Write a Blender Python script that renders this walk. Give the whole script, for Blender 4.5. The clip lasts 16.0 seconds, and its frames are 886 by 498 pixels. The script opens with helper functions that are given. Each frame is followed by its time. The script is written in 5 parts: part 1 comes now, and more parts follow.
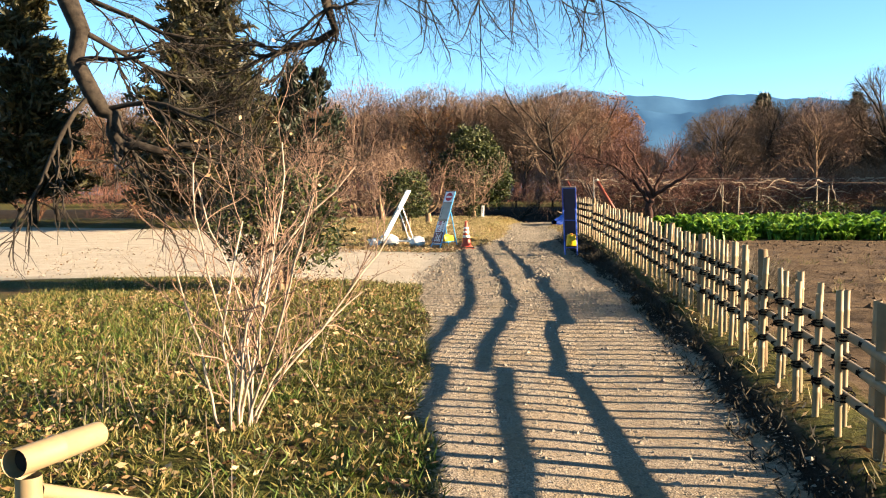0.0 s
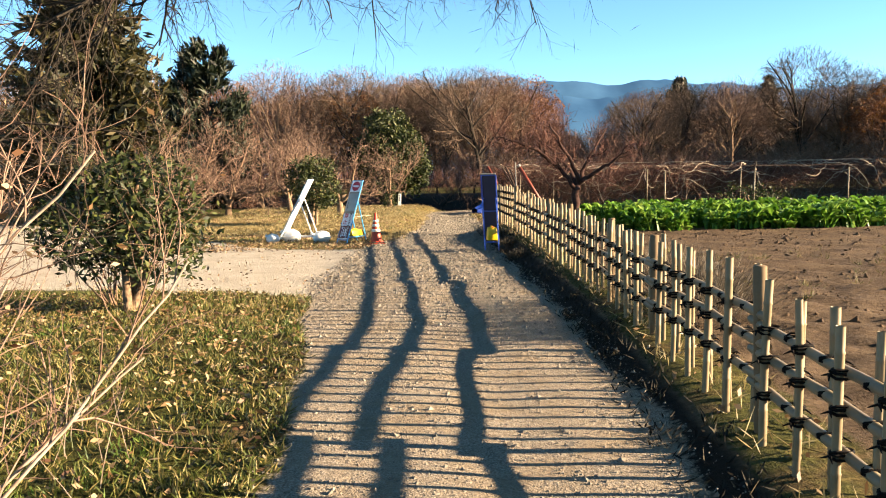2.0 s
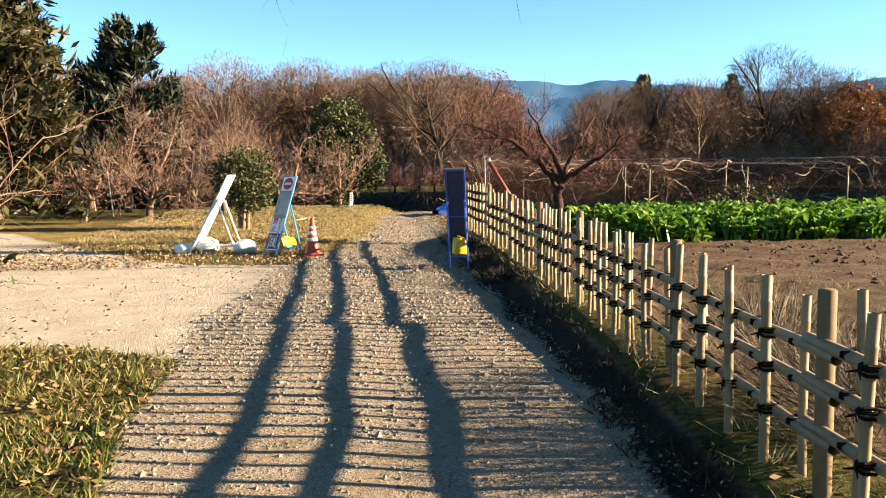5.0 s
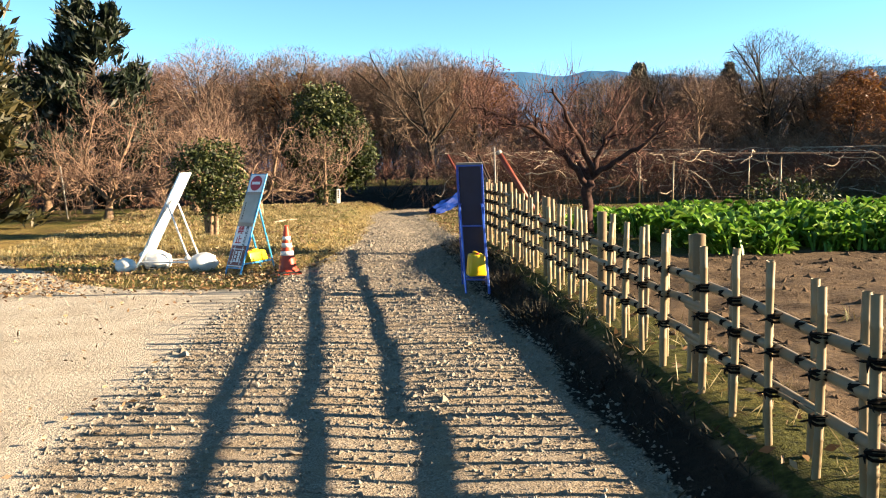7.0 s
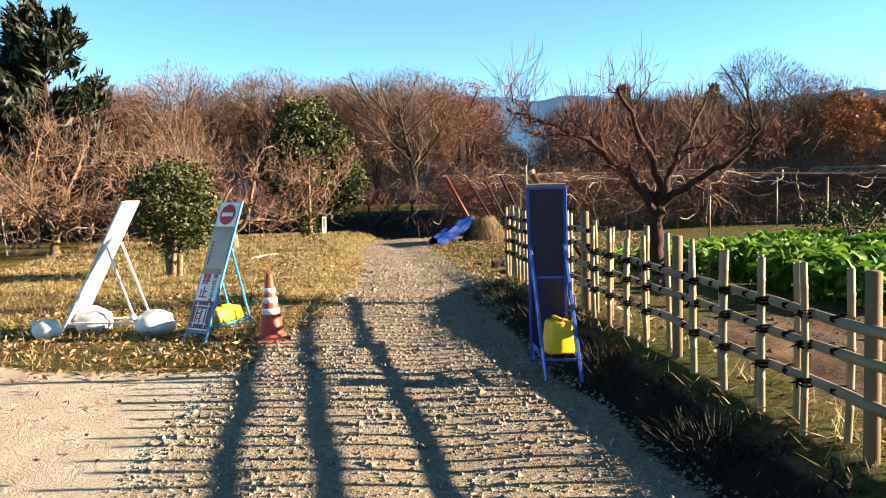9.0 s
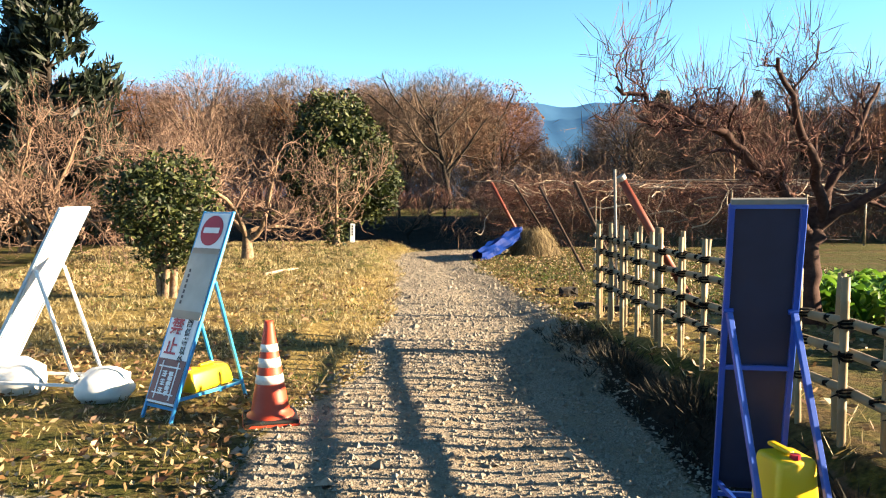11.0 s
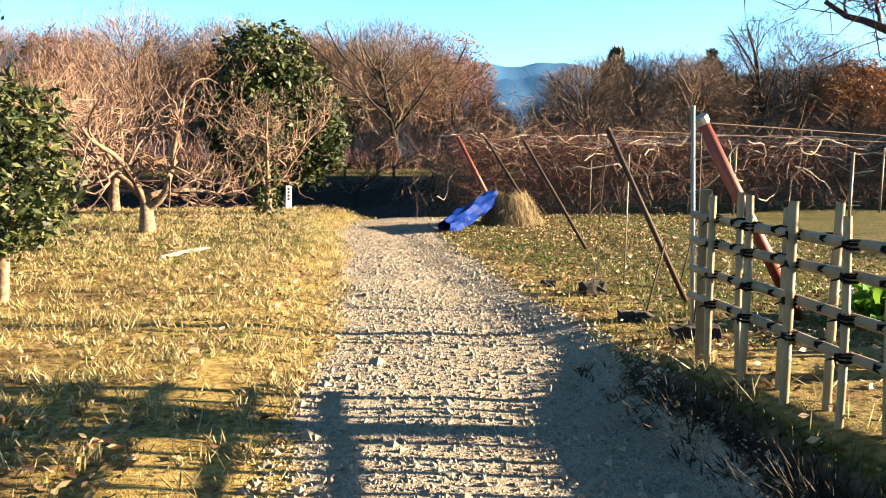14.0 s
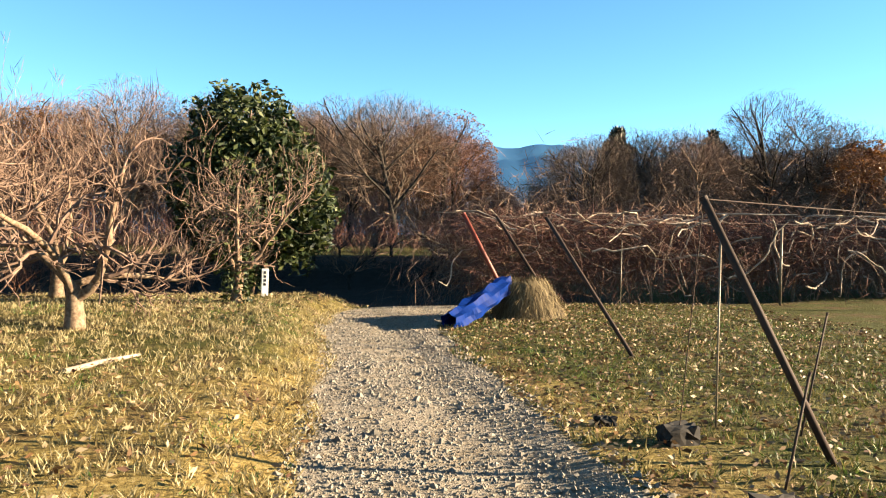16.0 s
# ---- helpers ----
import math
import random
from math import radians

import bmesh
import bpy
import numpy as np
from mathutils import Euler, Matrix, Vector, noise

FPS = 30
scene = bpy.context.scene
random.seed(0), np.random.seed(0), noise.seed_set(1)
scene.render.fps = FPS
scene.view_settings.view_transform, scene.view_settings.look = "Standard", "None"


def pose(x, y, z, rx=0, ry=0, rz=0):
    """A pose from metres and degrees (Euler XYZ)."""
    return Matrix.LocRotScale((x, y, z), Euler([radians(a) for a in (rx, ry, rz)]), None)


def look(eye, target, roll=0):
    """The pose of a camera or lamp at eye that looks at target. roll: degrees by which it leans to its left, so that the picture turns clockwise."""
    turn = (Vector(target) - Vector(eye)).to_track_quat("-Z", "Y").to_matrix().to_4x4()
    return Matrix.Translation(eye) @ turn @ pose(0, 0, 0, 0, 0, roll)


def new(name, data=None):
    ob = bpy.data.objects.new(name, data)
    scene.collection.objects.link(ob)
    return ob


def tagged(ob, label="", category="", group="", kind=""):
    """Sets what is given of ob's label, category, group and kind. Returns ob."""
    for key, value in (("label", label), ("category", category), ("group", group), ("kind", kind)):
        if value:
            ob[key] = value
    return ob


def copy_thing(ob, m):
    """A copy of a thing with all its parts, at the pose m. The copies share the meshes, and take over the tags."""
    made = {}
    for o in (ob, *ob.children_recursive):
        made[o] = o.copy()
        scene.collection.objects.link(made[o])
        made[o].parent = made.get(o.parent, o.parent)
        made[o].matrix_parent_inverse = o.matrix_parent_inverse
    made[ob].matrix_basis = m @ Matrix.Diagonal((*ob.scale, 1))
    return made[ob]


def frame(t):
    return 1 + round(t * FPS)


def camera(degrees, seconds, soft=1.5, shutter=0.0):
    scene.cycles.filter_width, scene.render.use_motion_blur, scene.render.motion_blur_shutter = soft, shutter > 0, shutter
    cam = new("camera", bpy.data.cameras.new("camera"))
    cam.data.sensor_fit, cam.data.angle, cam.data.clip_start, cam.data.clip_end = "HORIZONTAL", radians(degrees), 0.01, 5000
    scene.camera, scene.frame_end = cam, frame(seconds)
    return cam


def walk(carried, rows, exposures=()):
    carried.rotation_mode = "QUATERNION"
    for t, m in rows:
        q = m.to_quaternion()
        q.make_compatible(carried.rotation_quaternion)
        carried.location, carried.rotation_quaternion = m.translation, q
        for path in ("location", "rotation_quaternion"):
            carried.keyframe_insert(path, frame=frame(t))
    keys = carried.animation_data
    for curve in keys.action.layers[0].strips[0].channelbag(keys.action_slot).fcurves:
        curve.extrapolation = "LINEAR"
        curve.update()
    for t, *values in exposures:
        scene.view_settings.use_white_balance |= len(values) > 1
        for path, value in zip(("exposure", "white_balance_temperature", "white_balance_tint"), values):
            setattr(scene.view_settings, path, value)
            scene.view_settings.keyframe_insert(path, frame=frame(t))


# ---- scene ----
cam = camera(57.0, 16.0, 1.1)
PATH = [
    (0, (0.715, 1.407, 1.409), (0.649, 3.401, 1.272), -0.3),
    (0.5, (0.799, 1.899, 1.409), (0.817, 3.895, 1.284), 0.1),
    (1, (0.838, 2.477, 1.426), (0.919, 4.468, 1.251), -1.2),
    (1.5, (0.919, 2.923, 1.446), (1.022, 4.911, 1.255), -0.7),
    (2, (1.031, 3.56, 1.459), (1.15, 5.549, 1.286), -1.0),
    (2.5, (1.109, 4.15, 1.446), (1.289, 6.133, 1.261), -1.3),
    (3, (1.163, 4.713, 1.476), (1.397, 6.699, 1.418), -0.8),
    (3.5, (1.14, 5.306, 1.441), (1.41, 7.282, 1.292), -1.6),
    (4, (1.239, 5.972, 1.439), (1.472, 7.951, 1.264), -1.3),
    (4.5, (1.321, 6.586, 1.399), (1.511, 8.568, 1.201), -0.8),
    (4.7, (1.336, 6.847, 1.403), (1.543, 8.828, 1.224), -1.0),
    (6.8, (1.449, 9.947, 1.482), (1.692, 11.925, 1.306), 0.2),
    (7, (1.438, 10.261, 1.481), (1.679, 12.236, 1.283), -1.1),
    (7.5, (1.396, 11.132, 1.493), (1.669, 13.099, 1.257), -0.8),
    (8, (1.296, 11.911, 1.529), (1.504, 13.889, 1.314), 0.2),
    (8.5, (1.207, 12.711, 1.476), (1.453, 14.693, 1.368), -0.7),
    (9, (1.156, 13.538, 1.493), (1.454, 15.511, 1.353), -1.5),
    (9.5, (1.133, 14.283, 1.517), (1.358, 16.261, 1.323), -2.3),
    (9.7, (1.145, 14.6, 1.559), (1.376, 16.583, 1.436), -2.0),
    (11.8, (1.186, 17.494, 1.515), (1.412, 19.475, 1.359), 0.1),
    (12, (1.2, 17.723, 1.505), (1.44, 19.701, 1.329), -0.6),
    (12.5, (1.208, 18.345, 1.504), (1.487, 20.315, 1.305), -0.7),
    (13, (1.271, 19.001, 1.5), (1.6, 20.97, 1.376), -0.5),
    (13.5, (1.259, 19.634, 1.493), (1.673, 21.586, 1.355), 2.4),
    (14, (1.361, 20.324, 1.481), (1.725, 22.278, 1.255), 0.1),
    (14.5, (1.424, 21.083, 1.489), (1.769, 23.041, 1.272), 0.3),
    (15, (1.552, 21.827, 1.552), (1.812, 23.809, 1.499), -0.5),
    (15.5, (1.622, 22.387, 1.536), (1.997, 24.351, 1.475), -1.1),
    (16, (1.765, 23.027, 1.489), (2.135, 24.992, 1.455), 0.5),
]
EXPOSURES = [(t, stops + 1.68, 7000 if t < 5 else 6800 if t < 15 else 6550, 18 if t < 5 else 15 if t < 15 else 12) for t, stops in ((0, 1.22), (4.5, 1.2), (9.0, 1.2), (9.7, 1.28), (11.8, 1.45), (12.5, 1.5), (14.5, 1.68), (15.0, 1.4), (15.5, 1.2), (16.0, 1.2))]
walk(cam, [(t, look(eye, target, roll)) for t, eye, target, roll in PATH], EXPOSURES)

# ---- world and sun ----
SUN_EL = radians(15.6)
SUN_DIR = Vector((0.982 * math.cos(SUN_EL), -0.187 * math.cos(SUN_EL), math.sin(SUN_EL)))
world = bpy.data.worlds.new("sky")
scene.world = world
world.use_nodes = True
_wn = world.node_tree
_sky = _wn.nodes.new("ShaderNodeTexSky")
_sky.sky_type = "NISHITA"
_sky.sun_disc = False
_sky.sun_elevation = SUN_EL
_sky.sun_rotation = radians(100.8)
_sky.altitude = 600
_sky.air_density, _sky.dust_density, _sky.ozone_density = 0.42, 0.0, 1.6
_bg = _wn.nodes["Background"]
_bg.inputs["Strength"].default_value = 0.057
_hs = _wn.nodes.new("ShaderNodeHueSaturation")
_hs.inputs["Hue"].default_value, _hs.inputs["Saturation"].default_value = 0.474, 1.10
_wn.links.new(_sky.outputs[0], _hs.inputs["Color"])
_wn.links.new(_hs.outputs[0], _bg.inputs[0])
_sl = bpy.data.lights.new("sun", "SUN")
_sl.energy, _sl.angle, _sl.color = 5.0, radians(0.55), (1.0, 0.81, 0.54)
_so = new("sun", _sl)
_so.matrix_world = look((0, 0, 60), Vector((0, 0, 60)) - SUN_DIR)

# ---- materials ----


class Nodes:
    """Short hand for building one node material."""

    def __init__(self, name, rough=0.8, spec=0.3):
        self.mat = bpy.data.materials.new(name)
        self.mat.use_nodes = True
        self.t = self.mat.node_tree
        self.b = self.t.nodes["Principled BSDF"]
        self.b.inputs["Roughness"].default_value = rough
        self.b.inputs["Specular IOR Level"].default_value = spec
        self.geo = self.t.nodes.new("ShaderNodeNewGeometry").outputs["Position"]
        self.obj = self.t.nodes.new("ShaderNodeTexCoord").outputs["Object"]

    def n(self, kind, **ins):
        nd = self.t.nodes.new(kind)
        for k, v in ins.items():
            self.put(nd.inputs[k.replace("_", " ")], v)
        return nd

    def put(self, sock, v):
        if hasattr(v, "is_output"):
            self.t.links.new(v, sock)
        else:
            sock.default_value = v

    def noise(self, scale, detail=4.0, at=None, rough=0.55):
        nd = self.n("ShaderNodeTexNoise", Scale=scale, Detail=detail, Roughness=rough)
        self.t.links.new(at or self.geo, nd.inputs["Vector"])
        return nd.outputs["Fac"]

    def ramp(self, fac, stops):
        nd = self.t.nodes.new("ShaderNodeValToRGB")
        el = nd.color_ramp.elements
        while len(el) < len(stops):
            el.new(0.5)
        for e, (p, c) in zip(el, stops):
            e.position = p
            e.color = (*c, 1) if len(c) == 3 else c
        self.put(nd.inputs[0], fac)
        return nd.outputs[0]

    def mix(self, fac, a, b, kind="MIX"):
        nd = self.t.nodes.new("ShaderNodeMix")
        nd.data_type, nd.blend_type = "RGBA", kind
        for sock, v in ((nd.inputs[0], fac), (nd.inputs[6], a), (nd.inputs[7], b)):
            self.put(sock, (*v, 1) if isinstance(v, tuple) and len(v) == 3 else v)
        return nd.outputs[2]

    def math(self, op, a, b=0.5):
        nd = self.t.nodes.new("ShaderNodeMath")
        nd.operation = op
        self.put(nd.inputs[0], a), self.put(nd.inputs[1], b)
        return nd.outputs[0]

    def color(self, c):
        self.put(self.b.inputs["Base Color"], (*c, 1) if isinstance(c, tuple) else c)
        return self

    def bump(self, height, strength=0.4, dist=0.01):
        nd = self.n("ShaderNodeBump", Strength=strength, Distance=dist, Height=height)
        self.t.links.new(nd.outputs[0], self.b.inputs["Normal"])
        return self


def shade(c, k):
    return tuple(min(1.0, v * k) for v in c)


def plain(name, c, rough=0.7, spec=0.3, scale=30.0, amount=0.3, bump=0.2, metal=0.0, island=0.0):
    """Painted, plastic or woody surface with grain and stains at two scales."""
    m = Nodes(name, rough, spec)
    big = m.noise(scale * 0.12, 3.0)
    fine = m.noise(scale, 5.0)
    f = m.math("ADD", m.math("MULTIPLY", big, 0.6), m.math("MULTIPLY", fine, 0.4))
    col = m.ramp(f, [(0.3, shade(c, 1 - amount)), (0.7, shade(c, 1 + amount * 0.7))])
    if island:
        rnd = m.t.nodes.new("ShaderNodeNewGeometry").outputs["Random Per Island"]
        col = m.mix(m.math("MULTIPLY", rnd, island), col, shade(c, 0.45))
    m.color(col)
    m.b.inputs["Metallic"].default_value = metal
    m.bump(fine, bump, 0.004)
    return m.mat


def bark(name, c1, c2, scale=18.0):
    m = Nodes(name, 0.9, 0.15)
    fine = m.noise(scale, 6.0, m.obj, 0.65)
    rnd = m.t.nodes.new("ShaderNodeObjectInfo").outputs["Random"]
    col = m.ramp(fine, [(0.35, c1), (0.68, c2)])
    col = m.mix(m.math("MULTIPLY", rnd, 0.35), col, shade(c1, 1.25))
    m.color(col).bump(fine, 0.5, 0.01)
    return m.mat


def leafy(name, stops, through_light=0.25, rough=0.55):
    """Leaves that differ one by one, with a little light through them."""
    m = Nodes(name, rough, 0.3)
    rnd = m.t.nodes.new("ShaderNodeNewGeometry").outputs["Random Per Island"]
    col = m.ramp(rnd, stops)
    patch = m.noise(0.9, 2.0)
    col = m.mix(m.math("MULTIPLY", patch, 0.35), col, stops[0][1])
    m.color(col)
    if through_light:
        tr = m.t.nodes.new("ShaderNodeBsdfTranslucent")
        m.t.links.new(col, tr.inputs[0])
        ms = m.t.nodes.new("ShaderNodeMixShader")
        ms.inputs[0].default_value = through_light
        m.t.links.new(m.b.outputs[0], ms.inputs[1])
        m.t.links.new(tr.outputs[0], ms.inputs[2])
        m.t.links.new(ms.outputs[0], m.t.nodes["Material Output"].inputs[0])
    return m.mat


def ground_material():
    """Grass, gravel path, sandy yard and soil, told apart by the sheet's zone weights."""
    m = Nodes("ground_cover", 0.95, 0.1)
    at = m.t.nodes.new("ShaderNodeAttribute")
    at.attribute_name = "zone"
    sep = m.n("ShaderNodeSeparateColor", Color=at.outputs["Color"])
    path, sand, soil = sep.outputs[0], sep.outputs[1], sep.outputs[2]
    dry = at.outputs["Alpha"]
    big, mid, fine, grit = m.noise(0.35, 4), m.noise(2.3, 5), m.noise(22, 6), m.noise(90, 4)
    green = m.ramp(fine, [(0.3, (0.01407, 0.01548, 0.00337)), (0.55, (0.04504, 0.04786, 0.009852)), (0.75, (0.09009, 0.0788, 0.02252))])
    straw = m.ramp(fine, [(0.28, (0.06498, 0.04086, 0.01294)), (0.5, (0.1906, 0.1361, 0.04314)), (0.72, (0.2945, 0.2269, 0.09493))])
    f = m.math("ADD", m.math("MULTIPLY", mid, 0.7), m.math("MULTIPLY", big, 0.5))
    f = m.math("ADD", m.math("SUBTRACT", f, 0.62), dry)
    grass = m.mix(m.ramp(f, [(0.3, (0, 0, 0)), (0.75, (1, 1, 1))]), green, straw)
    bare = m.ramp(m.noise(1.1, 5, None, 0.7), [(0.50, (0, 0, 0)), (0.62, (1, 1, 1))])
    grass = m.mix(m.math("MULTIPLY", bare, 0.75), grass, m.ramp(fine, [(0.3, (0.0227, 0.01273, 0.00633)), (0.7, (0.1181, 0.07265, 0.03406))]))
    gravel = m.ramp(grit, [(0.3, (0.08173, 0.06584, 0.04995)), (0.5, (0.1998, 0.168, 0.1294)), (0.7, (0.3087, 0.277, 0.227))])
    gravel = m.mix(m.math("MULTIPLY", m.ramp(mid, [(0.45, (0, 0, 0)), (0.62, (1, 1, 1))]), 0.7), gravel, m.ramp(fine, [(0.3, (0.1362, 0.1044, 0.06811)), (0.7, (0.2362, 0.1862, 0.1271))]))
    yard = m.ramp(m.math("ADD", m.math("MULTIPLY", mid, 0.6), m.math("MULTIPLY", grit, 0.4)), [(0.35, (0.2333, 0.2067, 0.1672)), (0.65, (0.3253, 0.3, 0.2526))])
    earth = m.ramp(m.math("ADD", m.math("MULTIPLY", mid, 0.5), m.math("MULTIPLY", fine, 0.5)), [(0.32, (0.01816, 0.01183, 0.007293)), (0.66, (0.109, 0.07492, 0.04541))])
    # Near-black soil tone: dark earth with the shade painted in, where dry is negative.
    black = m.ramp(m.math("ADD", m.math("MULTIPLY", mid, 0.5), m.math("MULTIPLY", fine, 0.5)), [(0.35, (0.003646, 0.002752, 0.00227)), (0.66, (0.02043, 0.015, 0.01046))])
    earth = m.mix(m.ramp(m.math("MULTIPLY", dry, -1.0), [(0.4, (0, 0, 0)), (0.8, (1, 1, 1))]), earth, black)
    edge = m.math("MULTIPLY", m.math("SUBTRACT", fine, 0.5), 1.2)

    def gate(w):
        return m.ramp(m.math("ADD", w, edge), [(0.35, (0, 0, 0)), (0.65, (1, 1, 1))])

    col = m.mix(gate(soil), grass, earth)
    col = m.mix(gate(sand), col, yard)
    col = m.mix(gate(path), col, gravel)
    m.color(col)
    m.bump(m.math("ADD", fine, m.math("MULTIPLY", grit, 0.7)), 0.9, 0.03)
    return m.mat


M_GROUND = ground_material()
M_STAKE = plain("bamboo_stake", (0.1817, 0.138, 0.07742), 0.55, 0.35, 14, 0.3, 0.15, island=0.35)
M_RAIL = plain("weathered_bamboo_rail", (0.1414, 0.1111, 0.06732), 0.5, 0.4, 18, 0.4, 0.15)
M_POST = plain("brown_round_post", (0.1212, 0.08415, 0.04712), 0.8, 0.2, 22, 0.35, 0.4)
M_ROPE = plain("black_palm_rope", (0.00612, 0.0051, 0.00459), 0.9, 0.1, 80, 0.4, 0.6)
M_BLUE = plain("light_blue_painted_steel", (0.0136, 0.204, 0.4216), 0.35, 0.5, 25, 0.12, 0.05)
M_DEEPBLUE = plain("deep_blue_painted_steel", (0.0102, 0.051, 0.2856), 0.35, 0.5, 25, 0.15, 0.05)
M_PANELBACK = plain("dark_panel_back", (0.01148, 0.01683, 0.04335), 0.5, 0.4, 12, 0.3, 0.05)
M_WHITE = plain("white_enamel", (0.576, 0.584, 0.592), 0.4, 0.4, 10, 0.1, 0.05)
M_PALEBLUE = plain("faded_blue_steel", (0.2856, 0.3944, 0.476), 0.4, 0.4, 25, 0.2, 0.08)
M_GREYBOARD = plain("clear_film_over_grey_board", (0.272, 0.2788, 0.2516), 0.25, 0.5, 5, 0.35, 0.05)
M_KRAFT = plain("brown_tape", (0.1785, 0.1479, 0.1122), 0.45, 0.4, 15, 0.2, 0.05)
M_RED = plain("sign_red", (0.3128, 0.00816, 0.0204), 0.4, 0.4, 10, 0.12, 0.03)
M_MAROON = plain("maroon_sign_field", (0.1156, 0.0238, 0.0204), 0.45, 0.35, 10, 0.15, 0.04)
M_BLACK = plain("black_lettering", (0.0102, 0.01122, 0.0153), 0.5, 0.3, 10, 0.1, 0.02)
M_YELLOW = plain("yellow_plastic", (0.5576, 0.3536, 0.0068), 0.4, 0.4, 8, 0.12, 0.05)
M_CONE = plain("orange_red_cone_plastic", (0.3672, 0.0374, 0.0136), 0.5, 0.35, 20, 0.2, 0.1)
M_BAND = plain("scuffed_reflective_band", (0.624, 0.576, 0.528), 0.45, 0.5, 45, 0.35, 0.2)
M_RUBBER = plain("black_rubber", (0.0102, 0.00969, 0.00918), 0.7, 0.3, 30, 0.3, 0.2)
M_BAG = plain("white_sandbag_plastic", (0.528, 0.528, 0.512), 0.5, 0.4, 18, 0.15, 0.6)
M_TARP = plain("blue_tarp", (0.000612, 0.01428, 0.1061), 0.6, 0.06, 14, 0.25, 0.5)
M_STRAW = plain("dry_straw", (0.0816, 0.0612, 0.0306), 0.85, 0.15, 45, 0.5, 0.7)
M_REDPOLE = plain("rust_red_pipe", (0.1346, 0.02525, 0.01178), 0.55, 0.4, 25, 0.35, 0.15)
M_RUST = plain("rusty_brown_rod", (0.03366, 0.01851, 0.01178), 0.8, 0.25, 30, 0.4, 0.2)
M_GREYPOLE = plain("pale_grey_pole", (0.1683, 0.1582, 0.1414), 0.6, 0.3, 20, 0.25, 0.1)
M_STONE = plain("dark_block_stone", (0.01851, 0.01617, 0.01413), 0.9, 0.2, 25, 0.5, 0.7)
M_MARKER = plain("white_marker_post", (0.528, 0.528, 0.496), 0.6, 0.3, 20, 0.15, 0.1)
M_GRAVEL = plain("gravel_stones", (0.1976, 0.1754, 0.1435), 0.85, 0.2, 40, 0.3, 0.3, island=0.9)
M_BARK_DARK = bark("dark_bark", (0.007395, 0.006069, 0.005049), (0.03366, 0.02693, 0.0202))
M_BARK_PALE = bark("pale_orchard_bark", (0.0754, 0.04544, 0.02844), (0.2356, 0.1727, 0.1138))
M_BARK_RED = bark("reddish_bark", (0.01817, 0.007657, 0.006605), (0.0606, 0.03282, 0.02592))
M_TWIG_TAN = bark("tan_twigs", (0.07848, 0.04769, 0.03428), (0.2173, 0.149, 0.1107), 6)
M_TWIG_RED = bark("red_brown_twigs", (0.05686, 0.02551, 0.02009), (0.1452, 0.07335, 0.05582), 6)
M_TWIG_GREY = bark("grey_brown_twigs", (0.049, 0.03341, 0.0245), (0.1425, 0.1024, 0.07351), 3)
M_TWIG_RUST = bark("rust_brown_twigs", (0.07227, 0.03381, 0.02058), (0.1987, 0.1036, 0.06175), 3)
M_STEM_PALE = bark("pale_shrub_stems", (0.1592, 0.1174, 0.08757), (0.3524, 0.2935, 0.2289), 8)
M_LEAF_EVER = leafy("glossy_evergreen_leaves", [(0.0, (0.004432, 0.01007, 0.00204)), (0.5, (0.01851, 0.03156, 0.006069)), (1.0, (0.06665, 0.07574, 0.01515))], 0.15, 0.62)
M_NEEDLE = leafy("pine_needles", [(0.0, (0.002087, 0.005217, 0.002909)), (0.6, (0.009393, 0.01774, 0.008345)), (1.0, (0.02296, 0.0313, 0.01252))], 0.15)
M_CEDAR = leafy("bronzed_cedar_foliage", [(0.0, (0.006262, 0.008345, 0.002498)), (0.6, (0.02713, 0.02713, 0.007304)), (1.0, (0.05845, 0.04383, 0.01252))], 0.2)
M_LEAF_ORANGE = leafy("orange_autumn_leaves", [(0.0, (0.06653, 0.02079, 0.004158)), (0.6, (0.1581, 0.05821, 0.01039)), (1.0, (0.2162, 0.1081, 0.02079))], 0.3)
M_LEAF_GREEN = leafy("vegetable_leaves", [(0.0, (0.03312, 0.09936, 0.00792)), (0.55, (0.1076, 0.2318, 0.02218)), (1.0, (0.2484, 0.3643, 0.07128))], 0.3, 0.5)
M_LITTER = leafy("fallen_leaves", [(0.0, (0.04208, 0.01683, 0.007586)), (0.5, (0.1515, 0.0884, 0.03577)), (1.0, (0.2945, 0.2314, 0.1388))], 0.1, 0.6)
M_GRASS = leafy("grass_blades", [(0.0, (0.02525, 0.03577, 0.005865)), (0.45, (0.06732, 0.08415, 0.01473)), (0.7, (0.1515, 0.1178, 0.03577)), (1.0, (0.2314, 0.1809, 0.07573))], 0.25, 0.6)
M_DRYGRASS = leafy("dry_grass_blades", [(0.0, (0.08736, 0.06352, 0.02271)), (0.5, (0.2246, 0.1772, 0.07574)), (1.0, (0.3432, 0.3009, 0.1742))], 0.25, 0.6)
M_LOOSESTRAW = leafy("loose_straw", [(0.0, (0.05, 0.034, 0.015)), (0.5, (0.13, 0.092, 0.042)), (1.0, (0.21, 0.16, 0.08))], 0.1, 0.8)
# Weeds near black: the shade on the fence bank is in their colour.
M_SHADEWEED = leafy("shade_toned_weeds", [(0.0, (0.005, 0.004, 0.003)), (0.8, (0.013, 0.012, 0.006)), (1.0, (0.05, 0.04, 0.02))], 0.05, 0.85)


